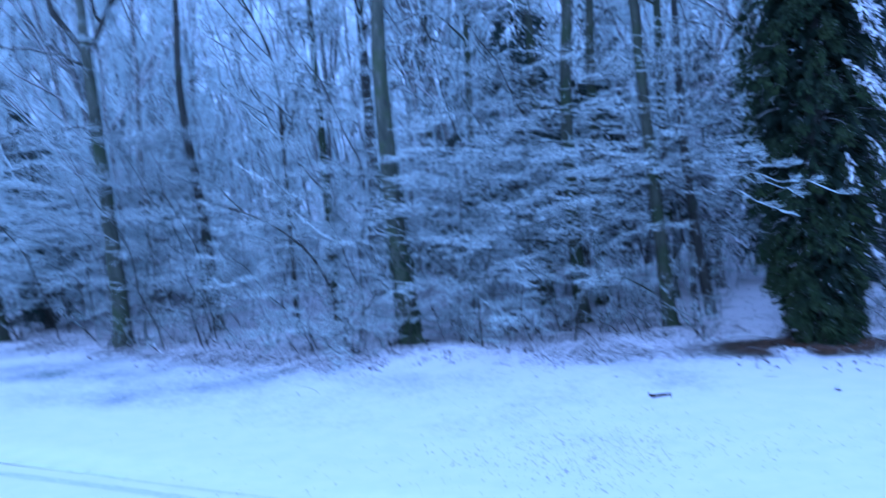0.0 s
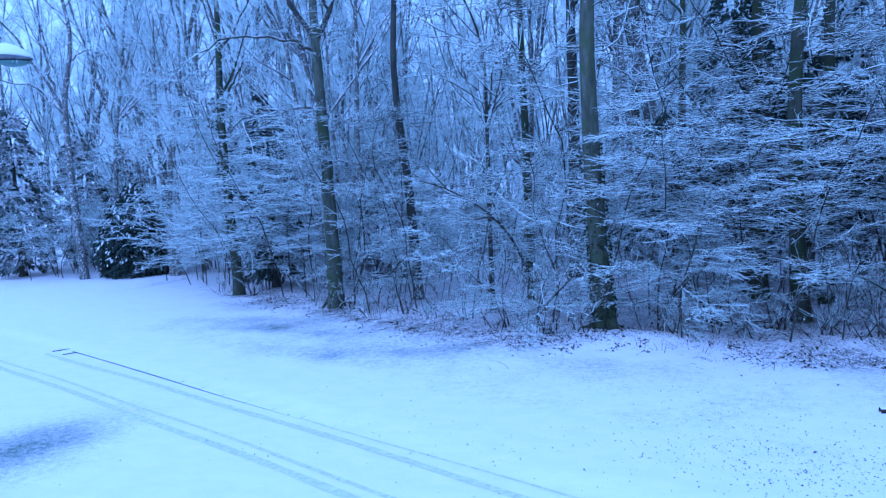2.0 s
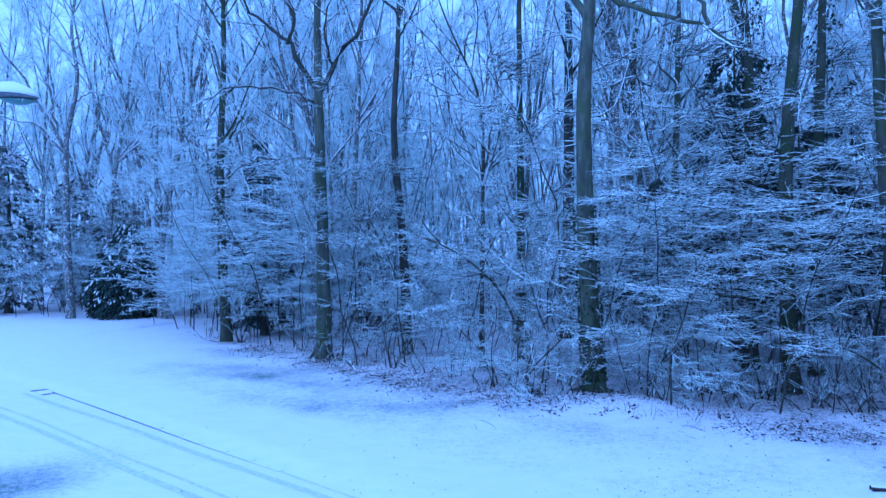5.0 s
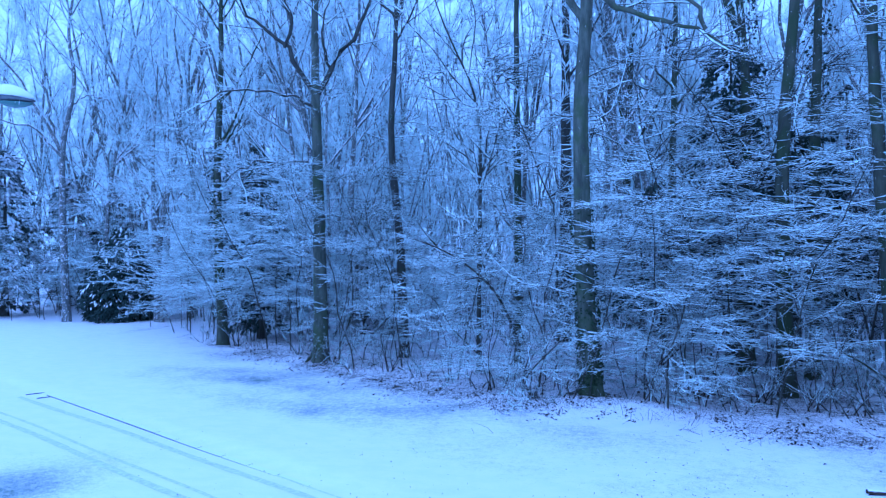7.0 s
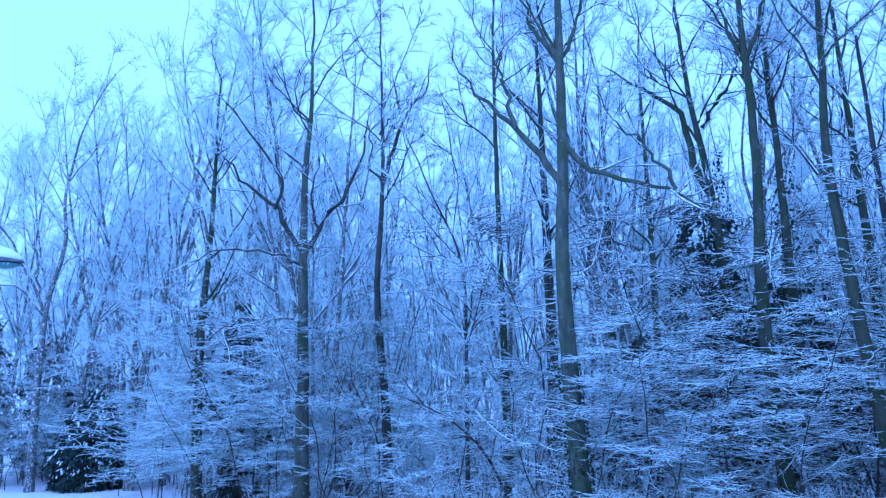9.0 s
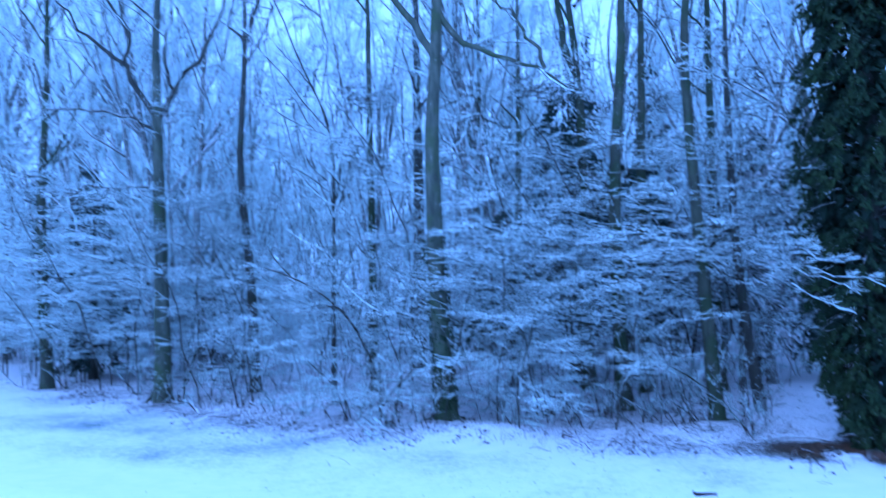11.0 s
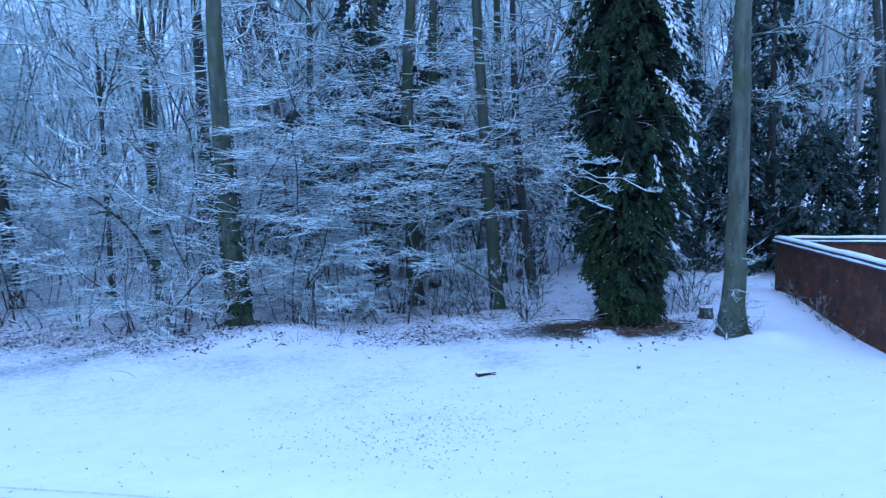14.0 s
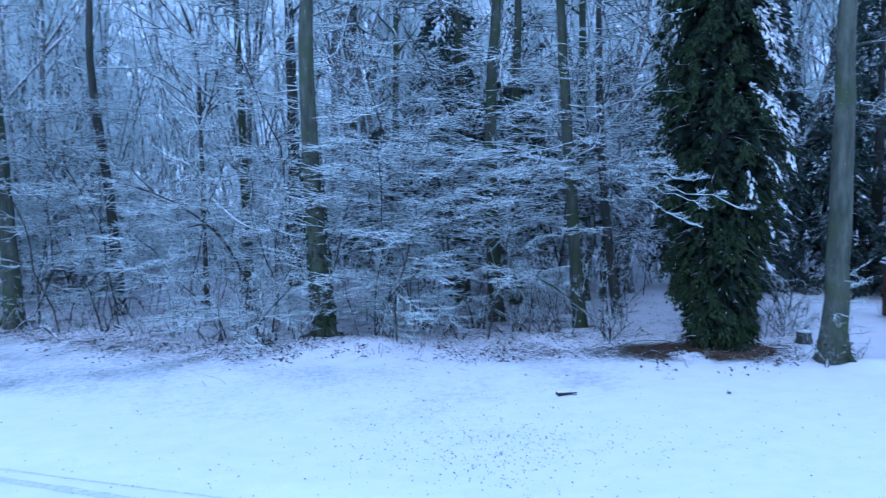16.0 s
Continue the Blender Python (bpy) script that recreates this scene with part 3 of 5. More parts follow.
def dome_bush(name, x, y, height, spread, n, material, label, seed):
    """A rounded evergreen bush of overlapping drooping tufts with snow on its shoulders."""
    r = np.random.default_rng(seed)
    root = empty(name, pose(x, y, float(ground_height(x, y))), label, "bush")
    v, q = trunk_mesh(spline([(0, 0, -0.2), (0, 0, height * 0.8)], 8), 0.14, 0.03, r, 8, 1.4)
    mesh_object("trunk", v, q, M_DARK, root)
    clumps = 520
    u, az = r.random(clumps) ** 1.2, r.random(clumps) * 2 * np.pi
    rad = spread * np.interp(u, [0, 0.12, 0.35, 0.6, 0.8, 0.93, 1.0], [0.9, 1.0, 0.98, 0.8, 0.55, 0.3, 0.06]) * (0.8 + 0.24 * r.random(clumps))
    c = np.c_[np.cos(az) * rad, np.sin(az) * rad, u * height * 0.97 + 0.05]
    per = n // clumps
    idx = np.repeat(np.arange(clumps), per)
    out = np.c_[np.cos(az), np.sin(az), np.full(clumps, -0.85)]
    s = c[idx] - out[idx] * (0.6 * r.random(len(idx)))[:, None] + r.normal(0, 0.15, (len(idx), 3))
    s[:, 2] = np.maximum(s[:, 2], 0.05)
    v, f = leaf_sprays(s, out[idx] + r.normal(0, 0.4, (len(idx), 3)), 0.26, 0.07, r)
    stuff(mesh_object("foliage", v, f, material, root, "", False))
    pick = np.repeat(np.arange(clumps)[(u > 0.14) & (r.random(clumps) < 0.5 + 0.4 * u)], 3)
    at = c[pick] + r.normal(0, 0.17, (len(pick), 3)) + (0, 0, 0.08)
    v, f = lumps(at, out[pick] + r.normal(0, 0.35, (len(pick), 3)), 0.075, r)
    stuff(mesh_object("snow_clumps", v, f, M_SNOW, root, "pillows of snow on the drooping tufts"))
    return root


def cedar_tree(x, y, height, seed):
    """A dense cedar: flat drooping fans of foliage in lumps, snow on the weather side."""
    r = np.random.default_rng(seed)
    root = empty("cedar", pose(x, y, float(ground_height(x, y))), "dense dark green cedar on bare brown needle litter", "conifer", "evergreens of the wood")
    path = spline([(0, 0, -0.2), (0.05, 0, height * 0.5), (0, 0.03, height)], 14)
    v, q = trunk_mesh(path, 0.3, 0.03, r, 10, 1.4)
    mesh_object("trunk", v, q, M_DARK, root)

    def girth(z):
        return np.interp(z, [0, 0.6, 2.4, 4.2, 6.2, 8.2, 10.5, 14, 18], [0.8, 0.92, 1.18, 1.58, 1.62, 1.45, 1.25, 0.85, 0.15])

    m = 150
    bz, ba = 0.25 + (height - 0.6) * r.random(m), r.random(m) * 2 * np.pi
    boughs = grow(np.c_[np.zeros((m, 2)), bz], np.c_[np.cos(ba), np.sin(ba), np.full(m, 0.35)], girth(bz), 5, 0.08, -0.7, r)
    bv, bq = tubes(boughs, taper(m, 6, 0.03, 0.008), 4)
    stuff(mesh_object("bough_growth", bv, bq, M_DARK, root))
    k, per = 1050, 40
    z, a = 0.15 + (height - 0.2) * r.random(k) ** 1.15, r.random(k) * 2 * np.pi
    lump = value_noise(a * 5 / np.pi + 20, z / 0.85 + 9, 1.0, seed)
    rad = girth(z) * (0.62 + 0.5 * lump) * (0.86 + 0.16 * r.random(k))
    out = np.c_[np.cos(a), np.sin(a), np.zeros(k)]
    hang = unit(out * 0.62 + np.array([0, 0, -0.75]) + r.normal(0, 0.2, (k, 3)))
    flat = unit(np.cross(hang, out + r.normal(0, 0.5, (k, 3))))
    long = 0.34 + 0.42 * r.random(k)
    at = out * rad[:, None] + np.c_[np.zeros((k, 2)), z]
    j = np.repeat(np.arange(k), per)
    t, w = r.random(k * per), r.uniform(-1, 1, k * per)
    fan = 0.42 * (t * (1.25 - t) + 0.12)
    s = at[j] + hang[j] * ((t - 0.35) * long[j])[:, None] + flat[j] * (w * fan * long[j])[:, None] + r.normal(0, 0.028, (k * per, 3))
    s[:, 2] = np.maximum(s[:, 2], 0.05)
    ways = hang[j] + flat[j] * (w * 0.75)[:, None] + r.normal(0, 0.16, (k * per, 3))
    inner = 5200
    iz, ia = 0.1 + (height - 0.8) * r.random(inner), r.random(inner) * 2 * np.pi
    ir = girth(iz) * (0.3 + 0.42 * r.random(inner))
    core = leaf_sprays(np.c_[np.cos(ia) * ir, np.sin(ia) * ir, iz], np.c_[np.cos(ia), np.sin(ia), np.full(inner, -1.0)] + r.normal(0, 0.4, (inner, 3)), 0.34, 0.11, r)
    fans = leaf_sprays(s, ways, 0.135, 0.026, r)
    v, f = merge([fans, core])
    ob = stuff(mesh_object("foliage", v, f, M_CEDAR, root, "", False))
    # core leaves carry the darkest tone; fans lighten from root to tip
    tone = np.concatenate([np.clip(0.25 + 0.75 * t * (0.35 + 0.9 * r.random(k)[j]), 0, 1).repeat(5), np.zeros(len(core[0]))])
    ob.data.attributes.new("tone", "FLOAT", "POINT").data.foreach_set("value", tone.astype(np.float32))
    lee = out @ np.array([0.9, -0.42, 0])
    snowy = (lee > 0.2) & (z > 3.0) & (r.random(k) < 0.05 + 0.85 * step(lee, 0.3, 0.85) * step(z, 3.6, 7.5))
    keep = snowy[j] & (r.random(k * per) < 0.62)
    cv, cf = leaf_sprays(s[keep] + out[j][keep] * 0.045 + (0, 0, 0.03), ways[keep], 0.15, 0.036, r)
    stuff(mesh_object("snow_cover", cv, cf, M_SNOW, root, "snow lying on the weather side", False))
    return root


# ---- ground ----
def ground():
    near = np.arange(-30, 20, 0.24)
    xs = np.concatenate([-np.geomspace(2500, 31, 34), near, np.geomspace(20.3, 2500, 36)])
    ys = np.concatenate([-np.geomspace(2500, 1, 14), np.arange(0, 28, 0.24), np.geomspace(28.3, 2500, 52)])
    X, Y = np.meshgrid(xs, ys)
    Z = ground_height(X, Y)
    nx, ny = len(xs), len(ys)
    i = (np.arange(ny - 1)[:, None] * nx + np.arange(nx - 1)[None]).ravel()
    ob = mesh_object("ground", np.stack([X, Y, Z], -1), np.stack([i, i + 1, i + nx + 1, i + nx], -1), M_GROUND)
    tagged(ob, "snow-covered lawn, road and wood floor with thin grass and leaf litter", "ground", "", "structure")
    # how thick the snow lies: thin on tussocks of the lawn, under crowns and at the wood's edge
    wood = step(Y - wood_y(X), -0.9, 0.5)
    lawn = step(Y - kerb_y(X), 0.3, 4.0)
    verge = np.exp(-(np.maximum(wood_y(X) - Y - 0.8, 0) / 3.2) ** 2)
    thin = step(X, -24, -13) * (1 - step(X, 4, 9))
    cover = 1.0 - lawn * (0.06 + 0.2 * thin + 0.19 * verge * value_noise(X, Y, 1.7, 8)) - 0.1 * lawn * (1 - wood) * step(0.55 * value_noise(X + 3, Y * 1.8, 3.4, 5) + 0.45 * value_noise(X, Y * 1.5, 8.0, 12), 0.3, 0.72) - wood * (0.0 + 0.2 * value_noise(X, Y, 0.8, 6) + 0.13 * value_noise(X, Y, 0.3, 26))
    cover = np.maximum(cover, 0.58 - 0.1 * wood)
    cover = cover - 0.05 * lawn * np.exp(-(((X - 3.2) / 3.4) ** 2 + ((Y - 12.4) / 2.4) ** 2)) * value_noise(X, Y, 0.9, 51)
    cover = cover + 0.3 * np.exp(-(((X + 0.1) / 2.0) ** 2 + ((Y - 17.3) / 0.75) ** 2)) + 0.2 * np.exp(-(((X - 11.7) / 0.9) ** 2 + ((Y - 13.9) / 0.8) ** 2))
    edge = np.exp(-((Y - wood_y(X) - 0.2) / 0.7) ** 2)
    cover = cover - edge * (0.0 + 0.18 * value_noise(X, Y, 0.26, 31) * value_noise(X, Y, 1.3, 32))
    under = np.hypot(X + 11.2, (Y - 9.5) * 0.85)
    cover = cover - 0.5 * np.exp(-(under / 2.5) ** 2) - 0.28 * np.exp(-(under / 1.3) ** 2)
    # long worn patches on the lawn
    for px, py, half, wide, turn in ((-13.0, 19.4, 2.9, 0.75, 21), (-12.6, 22.5, 1.9, 0.55, 20), (-19.7, 21.4, 2.4, 0.5, 4), (-7.6, 16.4, 2.0, 0.9, 30), (-5.6, 17.2, 1.5, 0.6, 35), (-10.6, 18.9, 6.5, 2.6, -25)):
        c, d = math.cos(radians(turn)), math.sin(radians(turn))
        along, off = (X - px) * c + (Y - py) * d, (Y - py) * c - (X - px) * d
        cover = cover - 0.135 * np.exp(-(along / half) ** 2 - (off / wide) ** 2) * (0.45 + 0.8 * value_noise(X, Y, 0.9, 52))
    needle = np.exp(-(((X - 8.75) / 1.85) ** 2 + ((Y - 16.2) / 0.95) ** 2) ** 1.4) * step(value_noise(X, Y, 0.35, 15) + value_noise(X, Y, 0.9, 16), 0.3, 1.1)
    # the last term thins snow over litter and paints in shade beside the cedar
    cover = cover - 0.9 * needle - 0.2 * np.exp(-((X - 7.2) / 2.6) ** 2 - ((Y - 18.9) / 2.4) ** 2) * (0.4 + value_noise(X, Y, 0.5, 17))
    litter = np.maximum(wood, needle)
    for key, values in (("cover", cover), ("litter", litter), ("needle", needle)):
        ob.data.attributes.new(key, "FLOAT", "POINT").data.foreach_set("value", values.astype(np.float32).ravel())
    return ob


ground()

# ---- the trees that stand out, with their own trunks and limbs ----
big = tree("beech_tree", -1.14, 19.32, [(0.05, 0), (-0.02, 1.2), (-0.13, 3.4), (-0.2, 8.1), (-0.03, 11.3), (0.1, 16), (0.2, 21)], 0.29, 0.06,
     "tall grey beech with ivy on its trunk by the lawn", 11, bark=M_BEECH, stout=0.42, low=9,
     limbs=[[0.85, (-0.03, 11.9, 0), (0.5, 11.1, -0.1), (1.25, 10.5, -0.3), (2.1, 10.1, -0.5), (3.05, 9.8, -0.6), (3.85, 9.1, -0.8)],
            [0.5, (3.0, 9.85, -0.6), (2.45, 11.0, -0.5), (1.9, 11.8, -0.4), (1.35, 12.4, -0.3)],
            [(-0.1, 10.5, 0), (-0.85, 11.8, 0.2), (-1.45, 12.5, 0.3), (-2.0, 13.1, 0.3), (-2.7, 14.0, 0.4), (-3.4, 15.2, 0.4)],
            [0.7, (-1.4, 12.45, 0.3), (-1.7, 13.8, 0.5), (-1.85, 15.6, 0.6)],
            [0.6, (0.08, 14.4, 0), (0.65, 15.6, 0.1), (1.1, 17.2, 0.2)], [0.6, (0.05, 14.4, 0), (-0.7, 15.6, -0.2), (-1.1, 17.4, -0.3)]], wild=5, wild_from=0.66)
forked = tree("beech_tree", -11.5, 23.67, [(0.05, 0), (0, 4.2), (-0.05, 7), (-0.12, 10.2), (-0.16, 12.2), (-0.1, 14.2), (0.05, 16.8), (0, 19)], 0.3, 0.05,
     "forked grey beech with dark spreading limbs at the lawn's edge", 12, bark=M_BEECH, stout=0.38, limb_bark=M_DARK, wild=5, wild_from=0.66, low=8,
     limbs=[[(-0.12, 10.1, 0), (-0.35, 10.6, 0.1), (-1.36, 12.0, 0.1), (-2.28, 12.8, 0.2), (-2.9, 13.5, 0.2), (-3.6, 14.5, 0.2)],
            [0.6, (-1.3, 11.95, 0.1), (-0.95, 12.75, 0), (-1.9, 14.5, -0.1), (-2.8, 15.7, -0.2), (-3.7, 16.6, -0.2)],
            [0.45, (-1.0, 12.7, 0), (-1.35, 14.0, 0.3), (-1.65, 15.8, 0.4)],
            [(-0.12, 10.1, 0), (0.45, 11.2, 0), (1.1, 12.1, 0.1), (1.98, 13.7, 0.2), (2.3, 15.3, 0.2), (2.4, 16.6, 0.2)],
            [0.5, (0.45, 11.2, 0), (0.15, 12.3, -0.2), (0.4, 14.2, -0.4)],
            [0.55, (-0.12, 9.7, 0), (-1.3, 10.1, -0.2), (-2.5, 10.2, -0.4), (-3.6, 9.9, -0.5), (-4.7, 9.3, -0.6)],
            [0.5, (-0.1, 7.4, 0), (-1.4, 7.6, -0.3), (-2.2, 7.5, -0.4), (-3.4, 6.8, -0.6)]])
grey = tree("beech_tree", 11.08, 14.58, [(-0.05, 0), (0, 2), (0.05, 4.4), (0.05, 8.3), (0.15, 13), (0.2, 19)], 0.28, 0.08,
     "straight grey beech trunk beside the brick enclosure", 13, bark=M_BEECH, wild=6, wild_from=0.6, flare=1.6, crown=BOUGH, stout=0.12,
     limbs=[[(0.1, 5.9, 0.1), (1.3, 6.1, 0.3), (2.8, 6.5, 0.4)], [(0.1, 5.8, 0.1), (1.6, 5.7, 0.2), (2.4, 5.2, 0.1)], [(0.1, 7.3, 0.1), (1.8, 7.4, 0.3), (2.8, 6.9, 0.3)]])
ivy(grey, lambda z: 0 * z, lambda z: 0 * z, 0.0, 0.5, 0.34, 220, 2, 0.055, 0.3, None, 1.6)
tree("woodland_tree", -33.1, 33.4, [(0.1, 0), (-0.1, 5), (-0.15, 8.6), (-0.1, 10.8), (0.15, 12.4), (0.45, 13.9), (0.5, 15.1), (0.25, 17), (0.6, 21)], 0.25, 0.06,
     "tall bare tree forking above the far lawn", 14, bark=M_HAZE_RIME, wild=4, low=9, reach=2.6, wild_from=0.7, stout=0.5,
     limbs=[[(-0.2, 10.3, 0), (-0.95, 12.1, 0), (-1.7, 13.1, 0), (-2.1, 14.4, 0), (-3.2, 15.7, 0), (-3.9, 17.8, 0)], [0.7, (-0.6, 11.3, 0), (-0.85, 13.4, 0.2), (-1.1, 14.9, 0.2), (-1.5, 17.0, 0.2)],
            [0.7, (-0.25, 10.1, 0), (-1.45, 11.4, -0.3), (-2.6, 11.8, -0.6), (-4.7, 12.0, -0.8)], [0.45, (0.3, 13.2, 0), (1.4, 14.0, 0.2), (3.0, 13.2, 0.4)]])
tree("woodland_tree", -28.8, 35.87, [(0, 0), (0.1, 3.5), (0.0, 9), (0.3, 16)], 0.2, 0.04, "slender pale trunk beside the snowy yew bush", 15, bark=M_HAZE_RIME, wild=9, wild_from=0.3, low=8, reach=3.0)
wrapped = tree("woodland_tree", -18.0, 27.06, [(0.05, 0), (-0.15, 4), (-0.2, 8), (-0.03, 13), (-0.05, 19)], 0.25, 0.05, "bare tree with evergreen growth round its trunk", 16, bark=M_MOSSY, wild=9, wild_from=0.42, low=12, reach=3.2)
tree("woodland_tree", -8.77, 25.54, [(0.05, 0), (-0.1, 4.2), (-0.45, 8.7), (-0.25, 13), (-0.3, 19)], 0.2, 0.04, "slim dark tree forking high in the wood", 17, wild=5, wild_from=0.6, low=7,
     stout=0.5, limbs=[[(-0.25, 13.4, 0), (-0.05, 14.2, 0), (0.3, 15.2, 0.1), (0.75, 16.5, 0.2), (1.65, 17.9, 0.3), (1.85, 19.4, 0.3)], [0.6, (-0.25, 13.4, 0), (-0.75, 14.2, 0), (-0.7, 15.2, 0), (-0.95, 16.4, 0.1)],
                       [0.5, (-0.35, 15.6, 0), (0.1, 16.5, 0.1), (0.5, 17.6, 0.1)]])
tree("woodland_tree", -5.1, 22.9, [(0, 0), (0, 3.2), (0.05, 5.6), (-0.2, 9.8), (-0.9, 11.4)], 0.095, 0.03, "thin crooked young tree bending over at the top", 18, wild=8, wild_from=0.35, limb_len=2.0, low=8)
tree("woodland_tree", -3.99, 24.68, [(0, 0), (-0.03, 5.2), (-0.05, 13.5), (0, 19)], 0.17, 0.05, "straight dark trunk in the wood", 19, wild=6, wild_from=0.6, low=7, bark=M_MOSSY)
tree("woodland_tree", -3.0, 31.86, [(0, 0), (0.05, 5.5), (0.1, 16), (0.1, 22)], 0.34, 0.08, "stout dark trunk deep in the wood", 20, wild=7, wild_from=0.5, low=7, bark=M_DARK)
tree("woodland_tree", -0.24, 38, [(0, 0), (0, 8.7), (0.3, 15.7), (0.3, 22)], 0.3, 0.06, "dark tree deep in the wood", 21, wild=8, wild_from=0.4, bark=M_BEECH)
tree("woodland_tree", 1.96, 35.95, [(0, 0), (0, 6), (0.2, 15.2), (0.3, 22)], 0.24, 0.06, "straight dark tree deep in the wood", 22, wild=8, wild_from=0.45, bark=M_BEECH)
clad = tree("woodland_tree", 3.68, 24.73, [(0.05, 0), (0, 2.3), (-0.05, 11.6), (-0.4, 15), (-0.6, 19)], 0.26, 0.05, "dark trunk wrapped in evergreen growth", 23, wild=5, wild_from=0.6, low=8,
     stout=0.6, limbs=[[(-0.05, 11.4, 0), (-0.45, 12.6, 0), (-0.55, 13.8, 0), (-0.8, 14.7, 0), (-1.3, 15.3, 0.1), (-1.85, 15.7, 0.1), (-2.85, 16.8, 0.2), (-3.5, 17.4, 0.2)],
            [0.6, (-0.1, 14.0, 0), (0.7, 15.2, 0.1), (1.15, 15.9, 0.1), (1.4, 17.2, 0.2)]], bark=M_MOSSY)
tree("woodland_tree", 4.2, 21.19, [(0.05, 0), (-0.03, 3), (-0.05, 6.6), (0.28, 11.4), (0.4, 19)], 0.24, 0.06, "mossy green tree trunk behind the lawn's edge", 24, wild=5, wild_from=0.66, low=7, bark=M_MOSSY,
     limbs=[[(0.33, 14.6, 0), (0.0, 15.7, 0.1), (-0.3, 17.5, 0.2)], [(0.35, 14.6, 0), (0.9, 15.9, -0.1), (1.3, 17.6, -0.2)]])
overgrown = tree("woodland_tree", 5.66, 24.35, [(-0.05, 0), (0, 4.7), (0.2, 12.4), (0.3, 19)], 0.23, 0.05, "mossy dark tree trunk in the wood", 25, wild=6, wild_from=0.6, low=7, bark=M_MOSSY)
tree("woodland_tree", 6.3, 19.5, [(0.15, 0), (-0.12, 4.6), (-0.27, 7.4), (-0.38, 10.2), (-0.1, 14), (0.2, 18)], 0.21, 0.05, "dark mossy trunk near the cedar", 26, wild=6, wild_from=0.55, low=9, bark=M_MOSSY, stout=0.13, crown=BOUGH,
     limbs=[[(-0.1, 0.9, -0.1), (-1.6, 1.75, -0.8), (-2.9, 2.05, -1.0), (-3.7, 1.7, -1.1)]])
tree("woodland_tree", -3.4, 22.4, [(0, 0), (-0.3, 1.2), (-0.9, 2.6), (-2.1, 3.8), (-3.4, 4.5)], 0.06, 0.02, "thin stem leaning far over among the bare trees", 30, wild=7, wild_from=0.35, limb_len=1.6, crown=LAYER, low=4, flare=1.2)
tree("woodland_tree", 8.18, 20.96, [(0.05, 0), (-0.2, 2), (-0.4, 4.1), (-0.55, 8.3), (-0.5, 15)], 0.17, 0.04, "leaning trunk with a long snowy bough before the cedar", 27, wild=5, wild_from=0.55, low=9,
     crown=FAN, limb_bark=M_BRANCH, stout=0.08,
     limbs=[[(-0.45, 4.1, 0), (-1.0, 4.7, -1.8), (-1.65, 4.96, -3.2), (-2.63, 5.1, -4.4)], [(-0.45, 4.0, 0), (-1.2, 4.2, -2), (-2.34, 4.26, -4.15)], [(-0.45, 4.1, 0), (0.06, 4.68, -3.3), (0.85, 5.1, -5.0)],
            [(-0.42, 4.1, 0), (-0.3, 4.3, -1.8), (0.06, 4.5, -3.3), (1.16, 4.21, -4.94), (1.98, 4.0, -6.02), (2.58, 3.64, -6.51)], [(-0.42, 4.0, 0), (-0.25, 4.0, -1.8), (0.1, 3.95, -3.4), (1.1, 3.7, -5.1), (1.9, 3.3, -5.9)],
            [(-0.5, 4.6, 0), (-1.3, 4.8, -1.5), (-2.2, 5.1, -3.1), (-2.7, 4.7, -3.7)], [(-0.54, 6.8, 0), (-0.2, 7.6, -2), (0.3, 8.2, -4.2), (1.4, 8.3, -5.6)],
            [(-0.42, 4.05, 0), (0.0, 4.4, -2.6), (0.5, 4.7, -4.2), (1.0, 4.75, -5.2)], [(-0.42, 4.1, 0), (-0.4, 4.6, -2.4), (-0.3, 4.9, -4.0), (-0.1, 5.0, -4.8)], [(0.0, 4.45, -3.1), (0.9, 4.55, -4.6), (1.7, 4.4, -5.5)],
            [(0.0, 4.4, -3.1), (0.7, 4.2, -4.5), (1.5, 3.9, -5.5), (2.1, 3.75, -6.1)], [(-0.45, 4.1, 0), (-0.9, 4.5, -2.2), (-1.5, 4.7, -3.8)], [(-0.2, 4.5, -2.4), (0.3, 4.75, -3.9), (1.3, 4.65, -5.2)],
            [(-0.4, 3.9, 0), (-0.7, 4.1, -2.2), (-1.0, 4.4, -3.8), (-0.9, 4.5, -4.6)]])
tree("woodland_tree", 8.25, 24.6, [(0.05, 0), (0, 4), (0.03, 9), (0.1, 18)], 0.21, 0.06, "straight dark trunk behind a mossy one in the wood", 31, wild=5, wild_from=0.55, low=7, bark=M_MOSSY)
tree("woodland_tree", 19.6, 18.5, [(0.1, 0), (0.1, 3), (-0.45, 10.6), (-1.0, 18)], 0.17, 0.06, "one of two dark trunks behind the brick enclosure", 28, wild=5, wild_from=0.6)
tree("woodland_tree", 20.3, 18.7, [(-0.1, 0), (-0.05, 2.5), (-0.5, 10.6), (-1.1, 18)], 0.17, 0.06, "one of two dark trunks behind the brick enclosure", 29, wild=5, wild_from=0.6)
for i, (x, y) in enumerate([(22.5, 26.8), (23.6, 25.6), (21.2, 27.5), (25.5, 25.5)]):
    tree("birch_tree", x, y, [(0, 0), (0.1, 6), (0.2, 12), (0.2, 19)], 0.13, 0.04, "slim white birch trunk behind the evergreens", 40 + i, bark=M_BIRCH, wild=6, wild_from=0.5, limb_len=2.5)

